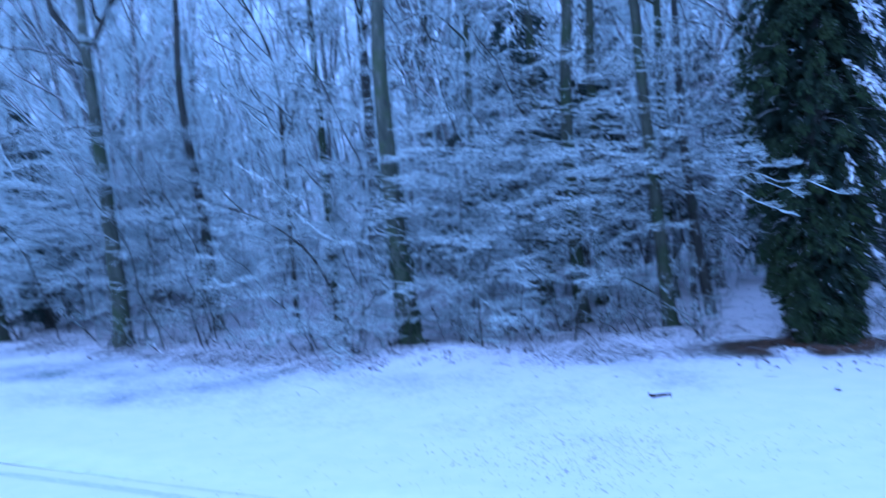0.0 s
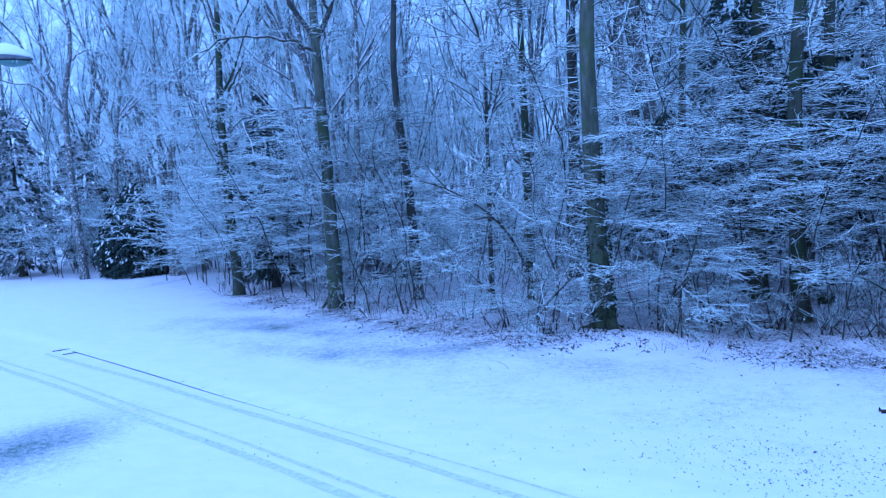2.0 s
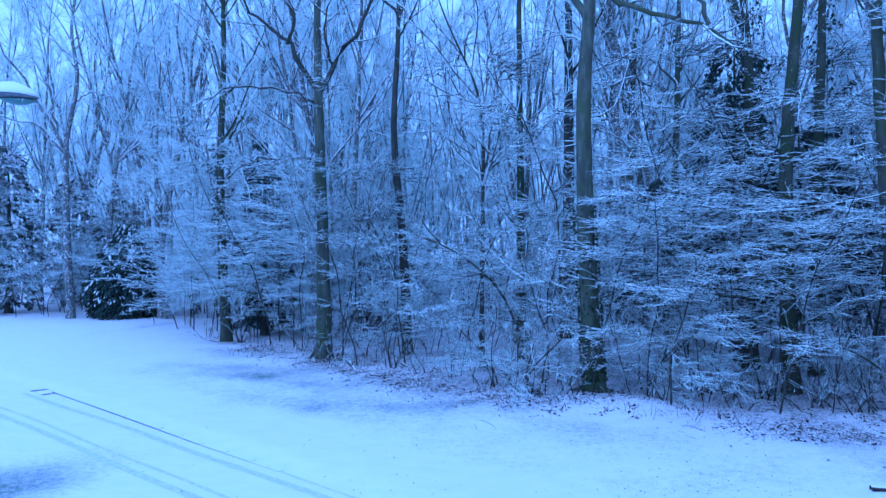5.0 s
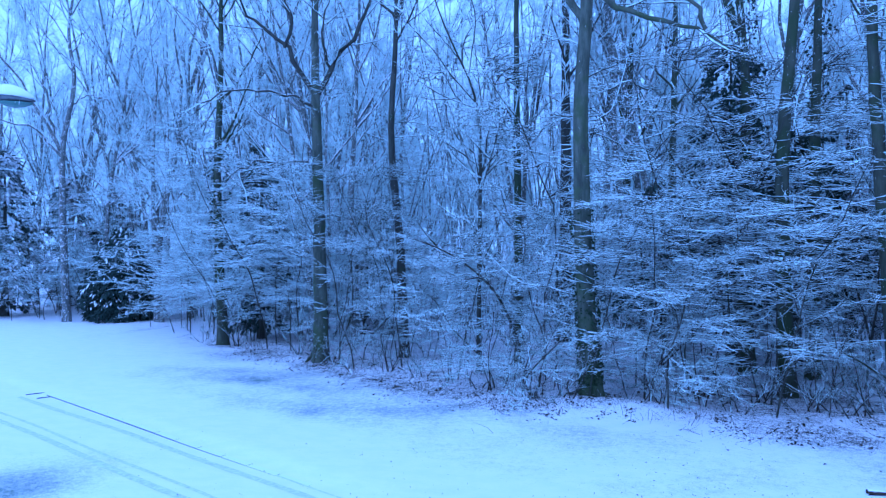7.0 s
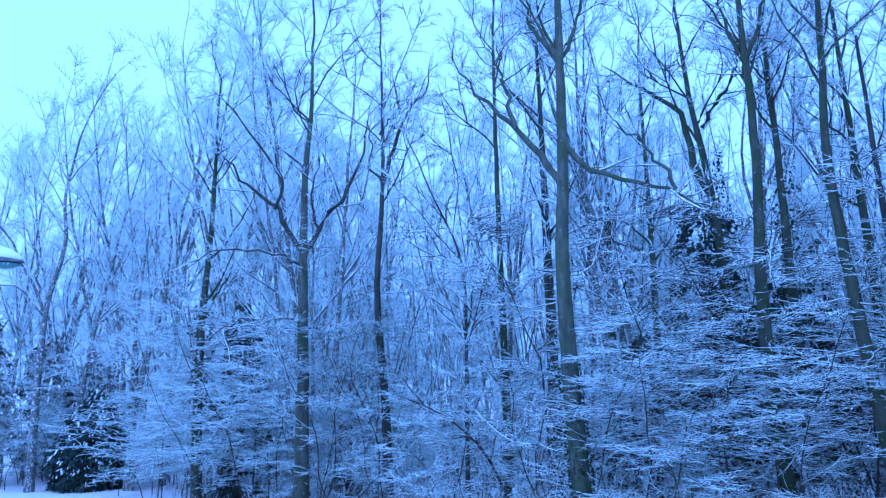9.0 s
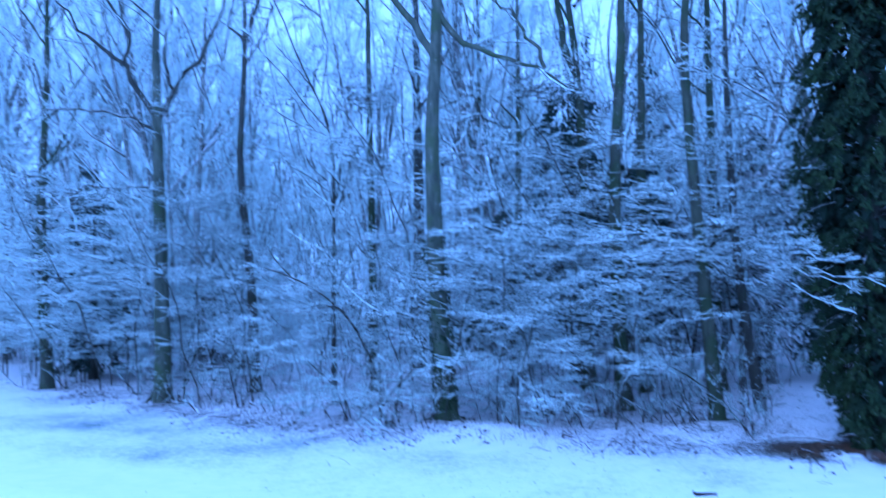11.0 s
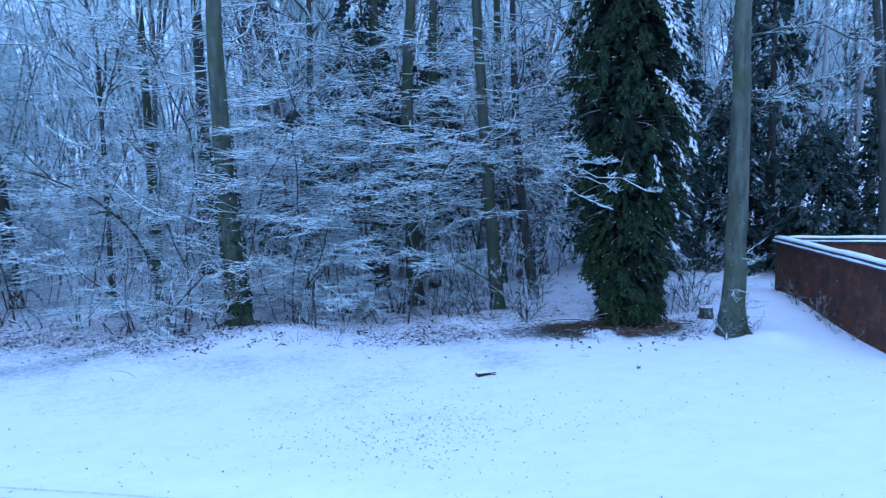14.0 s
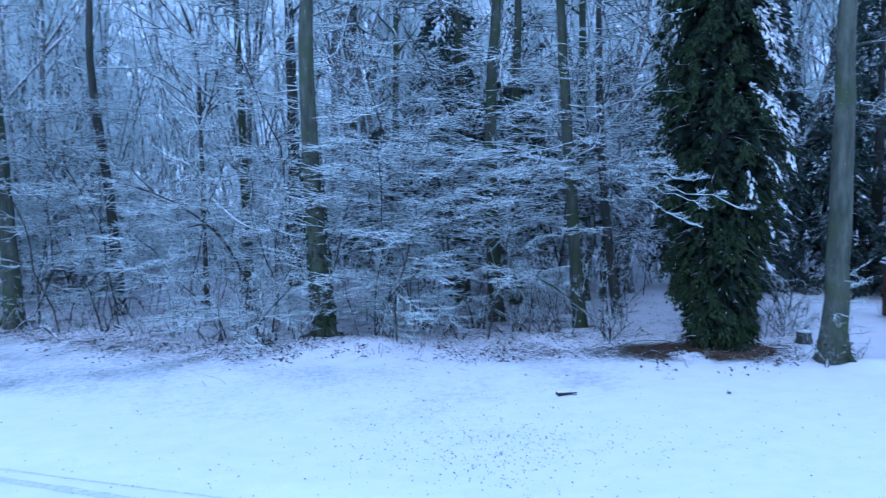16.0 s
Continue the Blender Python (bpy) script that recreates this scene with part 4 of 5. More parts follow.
def roots(tree_root, r0, spread, seed):
    """Surface roots that run out from a trunk's foot."""
    r = np.random.default_rng(seed)
    for k in range(5):
        a = k * 1.26 + r.normal(0, 0.25)
        out = np.array([math.cos(a), math.sin(a), 0.0])
        far = spread * (0.7 + 0.6 * r.random())
        p = spline([out * r0 * 0.6 + (0, 0, 0.42), out * r0 * 1.25 + (0, 0, 0.13), out * (r0 + far) + (r.normal(0, 0.1), r.normal(0, 0.1), -0.06)], 8)
        v, q = tubes(p[None], np.linspace(r0 * 0.34, r0 * 0.12, 8)[None], 8)
        mesh_object("root", v, q, M_MOSSY, tree_root)


def sprigs(tree_root, r0, z0, z1, n, seed):
    """Short frosted shoots low on a trunk."""
    r = np.random.default_rng(seed)
    a = r.random(n) * 2 * np.pi
    out = np.c_[np.cos(a), np.sin(a), np.full(n, 0.15)]
    st = out * (r0 * 0.95, r0 * 0.95, 0) + np.c_[np.zeros((n, 2)), r.uniform(z0, z1, n)]
    stems = grow(st, out, r.uniform(0.25, 0.7, n), 4, 0.22, 0.15, r)
    v, f = merge([shoots_mesh(stems, taper(n, 5, 0.01, 0.006), 4)] + spray(stems, [(6, 0.2, 1.0, 0.7, 0.7, 0.22, 2, 0.2, 0.1, 0.006, 0.004, 3)], r))
    stuff(mesh_object("sprig_growth", v, f, M_TWIG, tree_root, "short frosted shoots on the trunk"))


sprigs(grey, 0.3, 0.5, 2.1, 22, 75)
sprigs(big, 0.29, 0.5, 4.5, 26, 76)
roots(grey, 0.28, 0.35, 71)
roots(big, 0.28, 0.45, 72)
roots(forked, 0.3, 0.45, 73)

# evergreens
ivy(big, lambda z: 0.04 - 0.05 * z, lambda z: 0 * z, 0.4, 5.2, 0.285, 1500, 1, 0.08, 0.22, None, 2.0)
ivy(clad, lambda z: 0 * z, lambda z: 0 * z, 4.0, 13.0, 0.24, 900, 3, 0.11, 1.2, M_YEW)
ivy(overgrown, lambda z: 0.02 * z, lambda z: -0.006 * z, 5.0, 12.0, 0.2, 420, 5, 0.11, 1.2, M_YEW)
ivy(wrapped, lambda z: -0.12 + 0 * z, lambda z: -0.1 + 0 * z, 4.0, 9.0, 0.27, 380, 4, 0.16, 1.2, M_SPRUCE)
cedar_tree(9.45, 17.0, 18, 60)
conifer("yew", 11.15, 18.3, 11, 1.15, 3500, M_YEW, "slim snow-dusted evergreen beside the cedar", 59, bare=0.12, fill=1.3, snow_size=0.085, snow_share=0.6)
dome_bush("yew_bush", -30.6, 35.3, 5.2, 2.35, 15600, M_HEDGE, "rounded yew bush heavily dusted with snow", 61)
for i, (x, y, h, w) in enumerate([(15.6, 24.6, 12, 1.8), (18.2, 24.4, 7.0, 2.1), (19.8, 24.0, 13.5, 2.1), (20.0, 21.6, 5.8, 1.9), (22.5, 21.0, 6.0, 2.2), (26.5, 21.8, 11.5, 2.4), (13.6, 25.8, 8.5, 2.0)]):
    conifer("yew", x, y, h, w, 2300, M_HEDGE, "dark snow-dusted evergreen behind the brick enclosure", 62 + i, leaf=(0.23, 0.062), fill=1.7, frond=0.9, droop=-0.7, snow_size=0.09, snow_share=0.16)
conifer("holly", -17.4, 29.4, 9.4, 1.9, 4200, M_HEDGE, "dark snowy holly behind a bare tree", 66, leaf=(0.2, 0.055), snow_size=0.1, snow_share=0.3)
conifer("holly", 3.4, 25.8, 11.3, 1.8, 3600, M_HEDGE, "dark evergreen growth under the bare trees", 67, top=0.4, bare=0.2, belly=0.55, leaf=(0.18, 0.05), fill=1.3, snow_size=0.08, snow_share=0.3)
for i, (x, y, h) in enumerate([(-39.8, 35.2, 11), (-47, 38, 14), (-41, 42, 10), (7.0, 29.5, 8), (11, 28, 10), (-13, 32, 7), (24, 31, 13), (29.5, 28.5, 14), (20, 32, 12), (-39, 45, 9), (-55, 46, 15), (5.6, 26.5, 8.5), (9.2, 25, 6), (1.2, 29, 7), (4.6, 31, 9), (8.6, 31.5, 11), (12.6, 31, 10)]):
    # spruces west of -37 take the foliage paled for haze
    conifer("spruce", x, y, h, 2.8, 1300 if x < -37 else 900 if math.hypot(x, y) > 36 else 1400, M_BUSH if x < -37 else M_HEDGE if 0 < x < 8 and y < 30 else M_SPRUCE if x < 14 else M_YEW, "dark snow-laden spruce far back in the wood", 80 + i, leaf=(0.34, 0.09) if math.hypot(x, y) > 36 else (0.22, 0.058), fill=3.6 if x < -37 else 0.8, snow_size=0.15 if x < -37 else 0.07, snow_share=0.35, bare=0.28 if 0 < x < 14 else 0.03)

# the wood behind and the growth under it
makers = [far_tree(100 + i, h, r0, w) for i, (h, r0, w) in enumerate([(22, 0.13, 14), (25, 0.16, 15), (19, 0.11, 13), (27, 0.18, 16)])]
spots = np.random.default_rng(5)
count = 0
while count < 92:
    az = radians(spots.uniform(-54, 54))
    d = 28 + 44 * spots.random()
    x, y = math.sin(az) * d, math.cos(az) * d
    if y < wood_y(x) + 3 or (x > 11 and y < 26):
        continue
    m = pose(x, y, float(ground_height(x, y)), 0, 0, spots.uniform(0, 360)) 
    if count < 4:
        makers[count].matrix_world = m
    else:
        copy_thing(makers[count % 4], m @ Matrix.Scale(spots.uniform(0.85, 1.15), 4))
    count += 1
for i in range(40):
    az, d = radians(spots.uniform(24, 55)), spots.uniform(41, 66)
    x, y = -math.sin(az) * d, math.cos(az) * d
    if i > 15:
        x, y = spots.uniform(14, 34), spots.uniform(29, 42)
    if i > 26:
        az, d = radians(spots.uniform(36, 56)), spots.uniform(36, 58)
        x, y = math.sin(az) * d, math.cos(az) * d
    if y > wood_y(x) + 1.5 or (x > 14 and i > 26):
        copy_thing(makers[i % 4], pose(x, y, float(ground_height(x, y)), 0, 0, spots.uniform(0, 360)))
young = [sapling(200 + i, h, b, l) for i, (h, b, l) in enumerate([(5.5, 15, 2.2), (7.0, 17, 2.4), (4.0, 13, 1.9), (8.5, 18, 2.4)])]
# saplings for the distance, twigs whitened to paint in the haze
hazed_young = [sapling(210 + i, h, b, l, M_HAZE_HOAR) for i, (h, b, l) in enumerate([(6.5, 15, 2.4), (8.5, 17, 2.5), (5.0, 13, 2.1)])]
for ob, (x, y) in zip(hazed_young, ((-24.0, 32.2), (-19.6, 31.5), (-29.2, 38.2))):
    ob.matrix_world = pose(x, y, float(ground_height(x, y)))
count = 0
while count < 56:
    x = spots.uniform(-42, 12)
    y = float(wood_y(x)) + abs(spots.normal(0, 3.4)) + 1.0
    if math.hypot(x - 9.3, y - 17) < 2.2 or (0.6 < x < 9 and y < 22.0 and spots.random() < 0.5) or (x > 11 and y < 20) or (-1.0 < x / y < -0.76 and y < 36):
        continue
    m = pose(x, y, float(ground_height(x, y)), 0, 0, spots.uniform(0, 360))
    if count < 4:
        young[count].matrix_world = m
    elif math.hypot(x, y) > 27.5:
        copy_thing(hazed_young[count % 3], m)
    else:
        copy_thing(young[count % 4], m)
    count += 1
for i, (x, y, k) in enumerate([(2.2, 22.5, 1.35), (4.8, 23.2, 1.45), (6.6, 22.6, 1.35), (1.0, 24.0, 1.5), (7.4, 24.0, 1.5), (-1.6, 23.4, 1.4), (3.4, 24.4, 1.6), (7.5, 22.2, 1.1), (8.8, 22.6, 1.15), (-9.6, 27.6, 1.2)]):
    copy_thing(young[3 if i % 3 else 1], pose(x, y, float(ground_height(x, y)), 0, 0, 30 + i * 97) @ Matrix.Scale(k, 4))


def far_wood(n):
    """The depth of the wood: crowded frosted stems and boughs, too far to tell apart."""
    r = np.random.default_rng(33)
    az, d = r.uniform(-1.15, 1.15, n), r.uniform(80, 125, n)
    x, y = np.sin(az) * d, np.cos(az) * d
    st = np.c_[x, y, ground_height(x, y) - 0.3]
    stems = grow(st, np.c_[r.normal(0, 0.1, (n, 2)), np.ones(n)], r.uniform(15, 29, n), 5, 0.08, 0.1, r)
    root = tagged(new("far_wood"), "crowded frosted stems of the far wood, paled for haze", "wood", "", "stuff")
    v, q = tubes(stems, taper(n, 6, 0.14, 0.04), 4)
    stuff(mesh_object("stem_growth", v, q, M_HAZE_RIME, root))
    plan = [(7, 0.15, 1.0, 0.7, 0.1, 6.0, 2, 0.15, 0.4, 0.07, 0.04, 3), (16, 0.05, 1.0, 0.9, 0.2, 2.6, 1, 0.1, 0.1, 0.08, 0.035, 3)]
    v, f = merge(spray(stems, plan, r))
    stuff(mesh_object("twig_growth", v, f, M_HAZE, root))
    return root


def mid_wood(n):
    """Frosted crowns between the far trees, a haze of fine twigs from head height to the tops."""
    r = np.random.default_rng(35)
    az, d = r.uniform(-1.0, 1.0, n), r.uniform(34, 62, n)
    x, y = np.sin(az) * d, np.cos(az) * d
    keep = (y > wood_y(x) + 6) & ((x < 11) | (y > 29))
    x, y = x[keep], y[keep]
    n = len(x)
    st = np.c_[x, y, ground_height(x, y) - 0.2]
    stems = grow(st, np.c_[r.normal(0, 0.12, (n, 2)), np.ones(n)], r.uniform(11, 25, n), 5, 0.1, 0.1, r)
    root = tagged(new("mid_wood"), "haze-pale frosted crowns of young trees crowded behind the wood's edge", "wood", "", "stuff")
    v, q = tubes(stems, taper(n, 6, 0.06, 0.015), 4)
    stuff(mesh_object("stem_growth", v, q, M_HAZE_RIME, root))
    plan = [(13, 0.22, 1.0, 0.85, 0.2, 2.6, 2, 0.2, 0.3, 0.02, 0.012, 3), (13, 0.05, 1.0, 0.85, 0.35, 0.95, 1, 0.1, 0.1, 0.0185, 0.008, 3)]
    v, f = merge(spray(stems, plan, r))
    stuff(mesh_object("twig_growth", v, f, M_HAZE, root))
    return root


def thicket(n):
    """Low frosted growth that closes the view under the far crowns."""
    r = np.random.default_rng(34)
    az, d = r.uniform(-1.0, 1.0, n), 26 + 33 * r.random(n)
    x, y = np.sin(az) * d, np.cos(az) * d
    keep = (y > wood_y(x) + 4.8) & ((x < 11) | (y > 27))
    x, y = x[keep], y[keep]
    n = len(x)
    st = np.c_[x, y, ground_height(x, y) - 0.1]
    stems = grow(st, np.c_[r.normal(0, 0.3, (n, 2)), np.ones(n)], r.uniform(2.5, 9.5, n), 4, 0.13, 0.1, r)
    root = tagged(new("thicket"), "frosted low growth between the far trees, paled for haze", "undergrowth", "", "stuff")
    v, q = tubes(stems, taper(n, 5, 0.028, 0.01), 3)
    stuff(mesh_object("stem_growth", v, q, M_HAZE_RIME, root))
    plan = [(11, 0.12, 1.0, 1.15, 0.6, 1.5, 2, 0.22, 0.1, 0.012, 0.008, 3), (6, 0.08, 1.0, 0.8, 0.7, 0.6, 1, 0.1, 0.1, 0.0125, 0.006, 3)]
    v, f = merge(spray(stems, plan, r))
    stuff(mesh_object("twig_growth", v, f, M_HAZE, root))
    return root


far_wood(330)
mid_wood(660)
thicket(1400)
for i, (x, y, k) in enumerate([(-15.5, 27.5, 1.2), (-17.0, 30.5, 1.35), (-20.5, 30.0, 1.3), (-22.5, 32.5, 1.4), (-14.0, 29.0, 1.3), (-25.0, 34.0, 1.3), (-26.5, 37.5, 1.5), (-33.0, 39.5, 1.5), (-37.5, 39.0, 1.4), (-13.2, 25.4, 1.1), (-15.2, 26.2, 1.1), (-17.2, 28.4, 1.2), (-19.4, 28.8, 1.2), (-9.9, 24.1, 1.0), (-7.9, 22.9, 1.0), (-22.0, 30.2, 1.2), (-12.2, 27.2, 1.2), (-35.6, 34.3, 0.9), (-31.9, 36.6, 1.0), (-37.2, 33.4, 0.8), (-26.2, 32.4, 0.9)]):
    copy_thing(hazed_young[i % 3] if math.hypot(x, y) > 28 else young[(i + 1) % 4], pose(x, y, float(ground_height(x, y)), 0, 0, i * 83) @ Matrix.Scale(k, 4))
for i, (az, d) in enumerate([(36, 46), (39.5, 52), (42, 47), (45, 56), (34, 51), (48, 64), (46.5, 62), (44, 66), (50, 66)]):
    x, y = -math.sin(radians(az)) * d, math.cos(radians(az)) * d
    copy_thing(makers[1 + 2 * (i % 2)], pose(x, y, float(ground_height(x, y)), 0, 0, i * 61))
copy_thing(makers[3], pose(-27.3, 34.5, float(ground_height(-27.3, 34.5)), 0, 0, 200) @ Matrix.Scale(1.25, 4))
for i, (x, y) in enumerate([(-5.7, 35.5), (-6.6, 44), (-9.0, 52), (6, 44), (9, 49), (12, 45), (14.5, 41), (3, 50), (8, 39)]):
    copy_thing(makers[(i + 1) % 4], pose(x, y, float(ground_height(x, y)), 0, 0, i * 47))
clumps = [shrub(300 + i, s, h) for i, (s, h) in enumerate([(7, 2.6), (5, 1.8), (9, 3.0)])]
places = [(-2.6, 18.9), (-2.0, 18.6), (1.7, 19.6), (-5.6, 20.9), (-6.6, 21.6), (5.6, 18.9), (-17.0, 26.6), (-19.5, 27.6), (0.4, 19.3), (-3.1, 19.3), (-2.2, 19.2), (-4.2, 20.2), (-8.2, 22.2), (2.8, 18.9), (4.6, 19.2), (-13.0, 24.8), (6.05, 19.15), (7.9, 20.5), (3.9, 20.8), (4.4, 20.2), (5.3, 20.7), (3.3, 20.0), (2.2, 20.6), (7.0, 19.0), (6.7, 17.9), (-9.4, 22.9), (-11.0, 23.2)]
for i, (x, y) in enumerate(places):
    m = pose(x, y, float(ground_height(x, y)), 0, 0, i * 77)
    if i < 3:
        clumps[i].matrix_world = m
    else:
        copy_thing(clumps[i % 3], m)
for i, (x, y, k) in enumerate([(10.75, 14.35, 0.42), (11.45, 14.5, 0.4), (10.35, 14.9, 0.3), (13.2, 13.0, 0.2), (13.35, 13.6, 0.26), (13.55, 14.1, 0.18), (13.75, 14.6, 0.3), (14.0, 15.3, 0.22), (14.15, 15.9, 0.3), (14.35, 16.5, 0.24), (14.6, 17.2, 0.3), (11.7, 15.2, 0.35), (11.2, 18.6, 0.6), (12.3, 18.9, 0.6), (10.9, 17.5, 0.7), (11.9, 18.0, 0.75), (12.7, 18.5, 0.8), (11.5, 17.2, 0.6), (13.2, 19.3, 0.9), (12.2, 17.3, 0.5)]):
    copy_thing(clumps[i % 3], pose(x, y, float(ground_height(x, y)), 0, 0, i * 51) @ Matrix.Scale(k, 4))


# ---- the brick enclosure ----
WALL_TOP = 2.05
NEAR, FAR = Vector((13.0, 11.5, 0)), Vector((15.3, 18.0, 0))
ALONG = Vector((0.857, -0.515, 0))


def wall_run(name, a, b, thick, z0, z1, uv_shift):
    """A straight wall between two plan points with its brick courses in the UVs."""
    bm = bmesh.new()
    uv = bm.loops.layers.uv.new("UVMap")
    d = (b - a).normalized()
    n = Vector((-d.y, d.x, 0)) * thick / 2
    lo = [bm.verts.new(p + Vector((0, 0, z0))) for p in (a - n, b - n, b + n, a + n)]
    hi = [bm.verts.new(p + Vector((0, 0, z1))) for p in (a - n, b - n, b + n, a + n)]
    bm.faces.new(hi)
    bm.faces.new(lo[::-1])
    for i in range(4):
        j = (i + 1) % 4
        bm.faces.new((lo[i], lo[j], hi[j], hi[i]))
    for f in bm.faces:
        for l in f.loops:
            l[uv].uv = ((l.vert.co - a).dot(d) + uv_shift + (l.vert.co - a).dot(n), l.vert.co.z)
    bmesh.ops.recalc_face_normals(bm, faces=bm.faces)
    me = bpy.data.meshes.new(name)
    bm.to_mesh(me)
    bm.free()
    me.materials.append(M_BRICK)
    return tagged(new(name, me), "red-brown weathered brick enclosure wall with snowy coping", "wall", "", "structure")


def bar(bm, a, b, width, z0, z1, bevel=0.0):
    d = (b - a).normalized()
    n = Vector((-d.y, d.x, 0)) * width / 2
    lo = [bm.verts.new(p + Vector((0, 0, z0))) for p in (a - n, b - n, b + n, a + n)]
    hi = [bm.verts.new(p + Vector((0, 0, z1))) for p in (a - n, b - n, b + n, a + n)]
    made = [bm.faces.new(hi), bm.faces.new(lo[::-1])]
    for i in range(4):
        j = (i + 1) % 4
        made.append(bm.faces.new((lo[i], lo[j], hi[j], hi[i])))
    bmesh.ops.recalc_face_normals(bm, faces=made)
    if bevel:
        edges = {e for f in made for e in f.edges}
        bmesh.ops.bevel(bm, geom=list(edges), offset=bevel, segments=2, affect="EDGES")


def snow_ridge(name, wall, a, b, width, z, height, label, seed):
    """Snow lying along a ledge: a rounded ridge of uneven height and width."""
    total = (b - a).length
    k, m = max(8, int(total / 0.09)), 7
    s = np.linspace(0, total, k)
    d = np.array((b - a).normalized())
    n = np.array([-d[1], d[0], 0.0])
    wide = width / 2 * (0.86 + 0.2 * value_noise(s, s * 0 + seed, 0.25, seed) + 0.08 * value_noise(s, s * 0 + seed, 0.09, seed + 1))
    tall = height * (0.6 + 0.6 * value_noise(s, s * 0 + seed, 0.4, seed + 2))
    ends = np.minimum(1, np.minimum(s, total - s) / 0.06 + 0.25)
    ang = np.linspace(0, np.pi, m)
    across = np.cos(ang)[None] * wide[:, None] * ends[:, None]
    rise = np.sin(ang)[None] ** 0.6 * tall[:, None] * ends[:, None]
    base = np.array(a)[None] + d[None] * s[:, None]
    v = base[:, None] + n * across[..., None] + np.array([0, 0, 1.0]) * (z + rise[..., None])
    i = (np.arange(k - 1)[:, None] * m + np.arange(m - 1)[None]).ravel()
    q = np.stack([i, i + 1, i + m + 1, i + m], -1)
    j = np.arange(k - 1) * m
    under = np.stack([j, j + m, j + 2 * m - 1, j + m - 1], -1)
    return mesh_object(name, v, [q, under], M_SNOW, wall, label)


def coping(wall, a, b, width):
    d = (b - a).normalized()
    total = (b - a).length
    n = max(1, round(total / 0.9))
    for i in range(n):
        p, q = a + d * (total * i / n + 0.004), a + d * (total * (i + 1) / n - 0.004)
        bm = bmesh.new()
        bar(bm, p, q, width - 0.06, WALL_TOP - 0.09, WALL_TOP, 0.008)
        part("coping_stone", bm, M_STONE, wall)
    snow_ridge("snow_cap", wall, a, b, width - 0.02, WALL_TOP + 0.002, 0.075, "snow lying along the coping", 3)
    bm = bmesh.new()
    bar(bm, a, b, width + 0.08, WALL_TOP - 0.14, WALL_TOP - 0.094, 0.008)
    part("ledge_course", bm, M_STONE, wall, "projecting stone ledge")
    snow_ridge("snow_strip", wall, a - d * 0.004, b + d * 0.004, width + 0.11, WALL_TOP - 0.092, 0.045, "line of snow on the ledge", 9)


across = (FAR - NEAR).normalized()
side_wall = wall_run("wall_west", NEAR + across * 0.05, FAR, 0.24, -0.3, WALL_TOP - 0.085, 0.0)
near_wall = wall_run("wall_south", NEAR - ALONG * 0.125, NEAR + ALONG * 14, 0.24, -0.3, WALL_TOP - 0.087, 3.0)
far_wall = wall_run("wall_north", FAR + ALONG * 0.12, FAR + ALONG * 14, 0.24, -0.3, WALL_TOP - 0.087, 7.0)
coping(side_wall, NEAR - across * 0.16, FAR + across * 0.16, 0.34)
coping(near_wall, NEAR + ALONG * 0.19, NEAR + ALONG * 14, 0.34)
coping(far_wall, FAR + ALONG * 0.19, FAR + ALONG * 14, 0.34)

# ---- lamp, kerb, gully, road marks ----
def lathe(points, sides=14):
    """A turned shape from (radius, height) pairs."""
    bm = bmesh.new()
    rings = [[bm.verts.new((r * math.cos(2 * math.pi * i / sides), r * math.sin(2 * math.pi * i / sides), z)) for i in range(sides)] for r, z in points]
    for a, b in zip(rings, rings[1:]):
        for i in range(sides):
            bm.faces.new((a[i], a[(i + 1) % sides], b[(i + 1) % sides], b[i]))
    bm.faces.new(rings[-1])
    bm.faces.new(rings[0][::-1])
    for f in bm.faces:
        f.smooth = True
    return bm


lamp = empty("street_lamp", pose(17.48, 14.95, 0), "slim grey lamp post with a flat snow-capped head inside the enclosure", "lamp")
part("post", lathe([(0.1, -0.1), (0.1, 0.9), (0.065, 1.0), (0.05, 4.45)]), M_STEEL, lamp)
bm = bmesh.new()
bar(bm, Vector((-0.32, 0.06, 0)), Vector((0.38, -0.06, 0)), 0.3, 4.44, 4.56, 0.03)
part("lamp_head", bm, M_STEEL, lamp)
bm = bmesh.new()
bar(bm, Vector((-0.31, 0.06, 0)), Vector((0.37, -0.06, 0)), 0.28, 4.562, 4.64, 0.035)
part("snow_cap", bm, M_SNOW, lamp, "cushion of snow")

kerb = empty("kerb", pose(0, 0, 0), "dark stone kerb half buried in snow along the road", "kerb")
kerb["kind"] = "structure"


def kerb_edge(x):
    return kerb_y(x) + 0.1 - 0.27 * min(1.0, (x + 16.9) / 7.5)


for i in range(14):
    x0 = -16.9 + i * 0.86
    a, b = Vector((x0, kerb_edge(x0), 0)), Vector((x0 + 0.857, kerb_edge(x0 + 0.857), 0))
    bm = bmesh.new()
    bar(bm, a, b, 0.16, -0.1, 0.028 - 0.0045 * max(0, i - 6), 0.002)
    part("kerb_stone", bm, M_KERB, kerb)


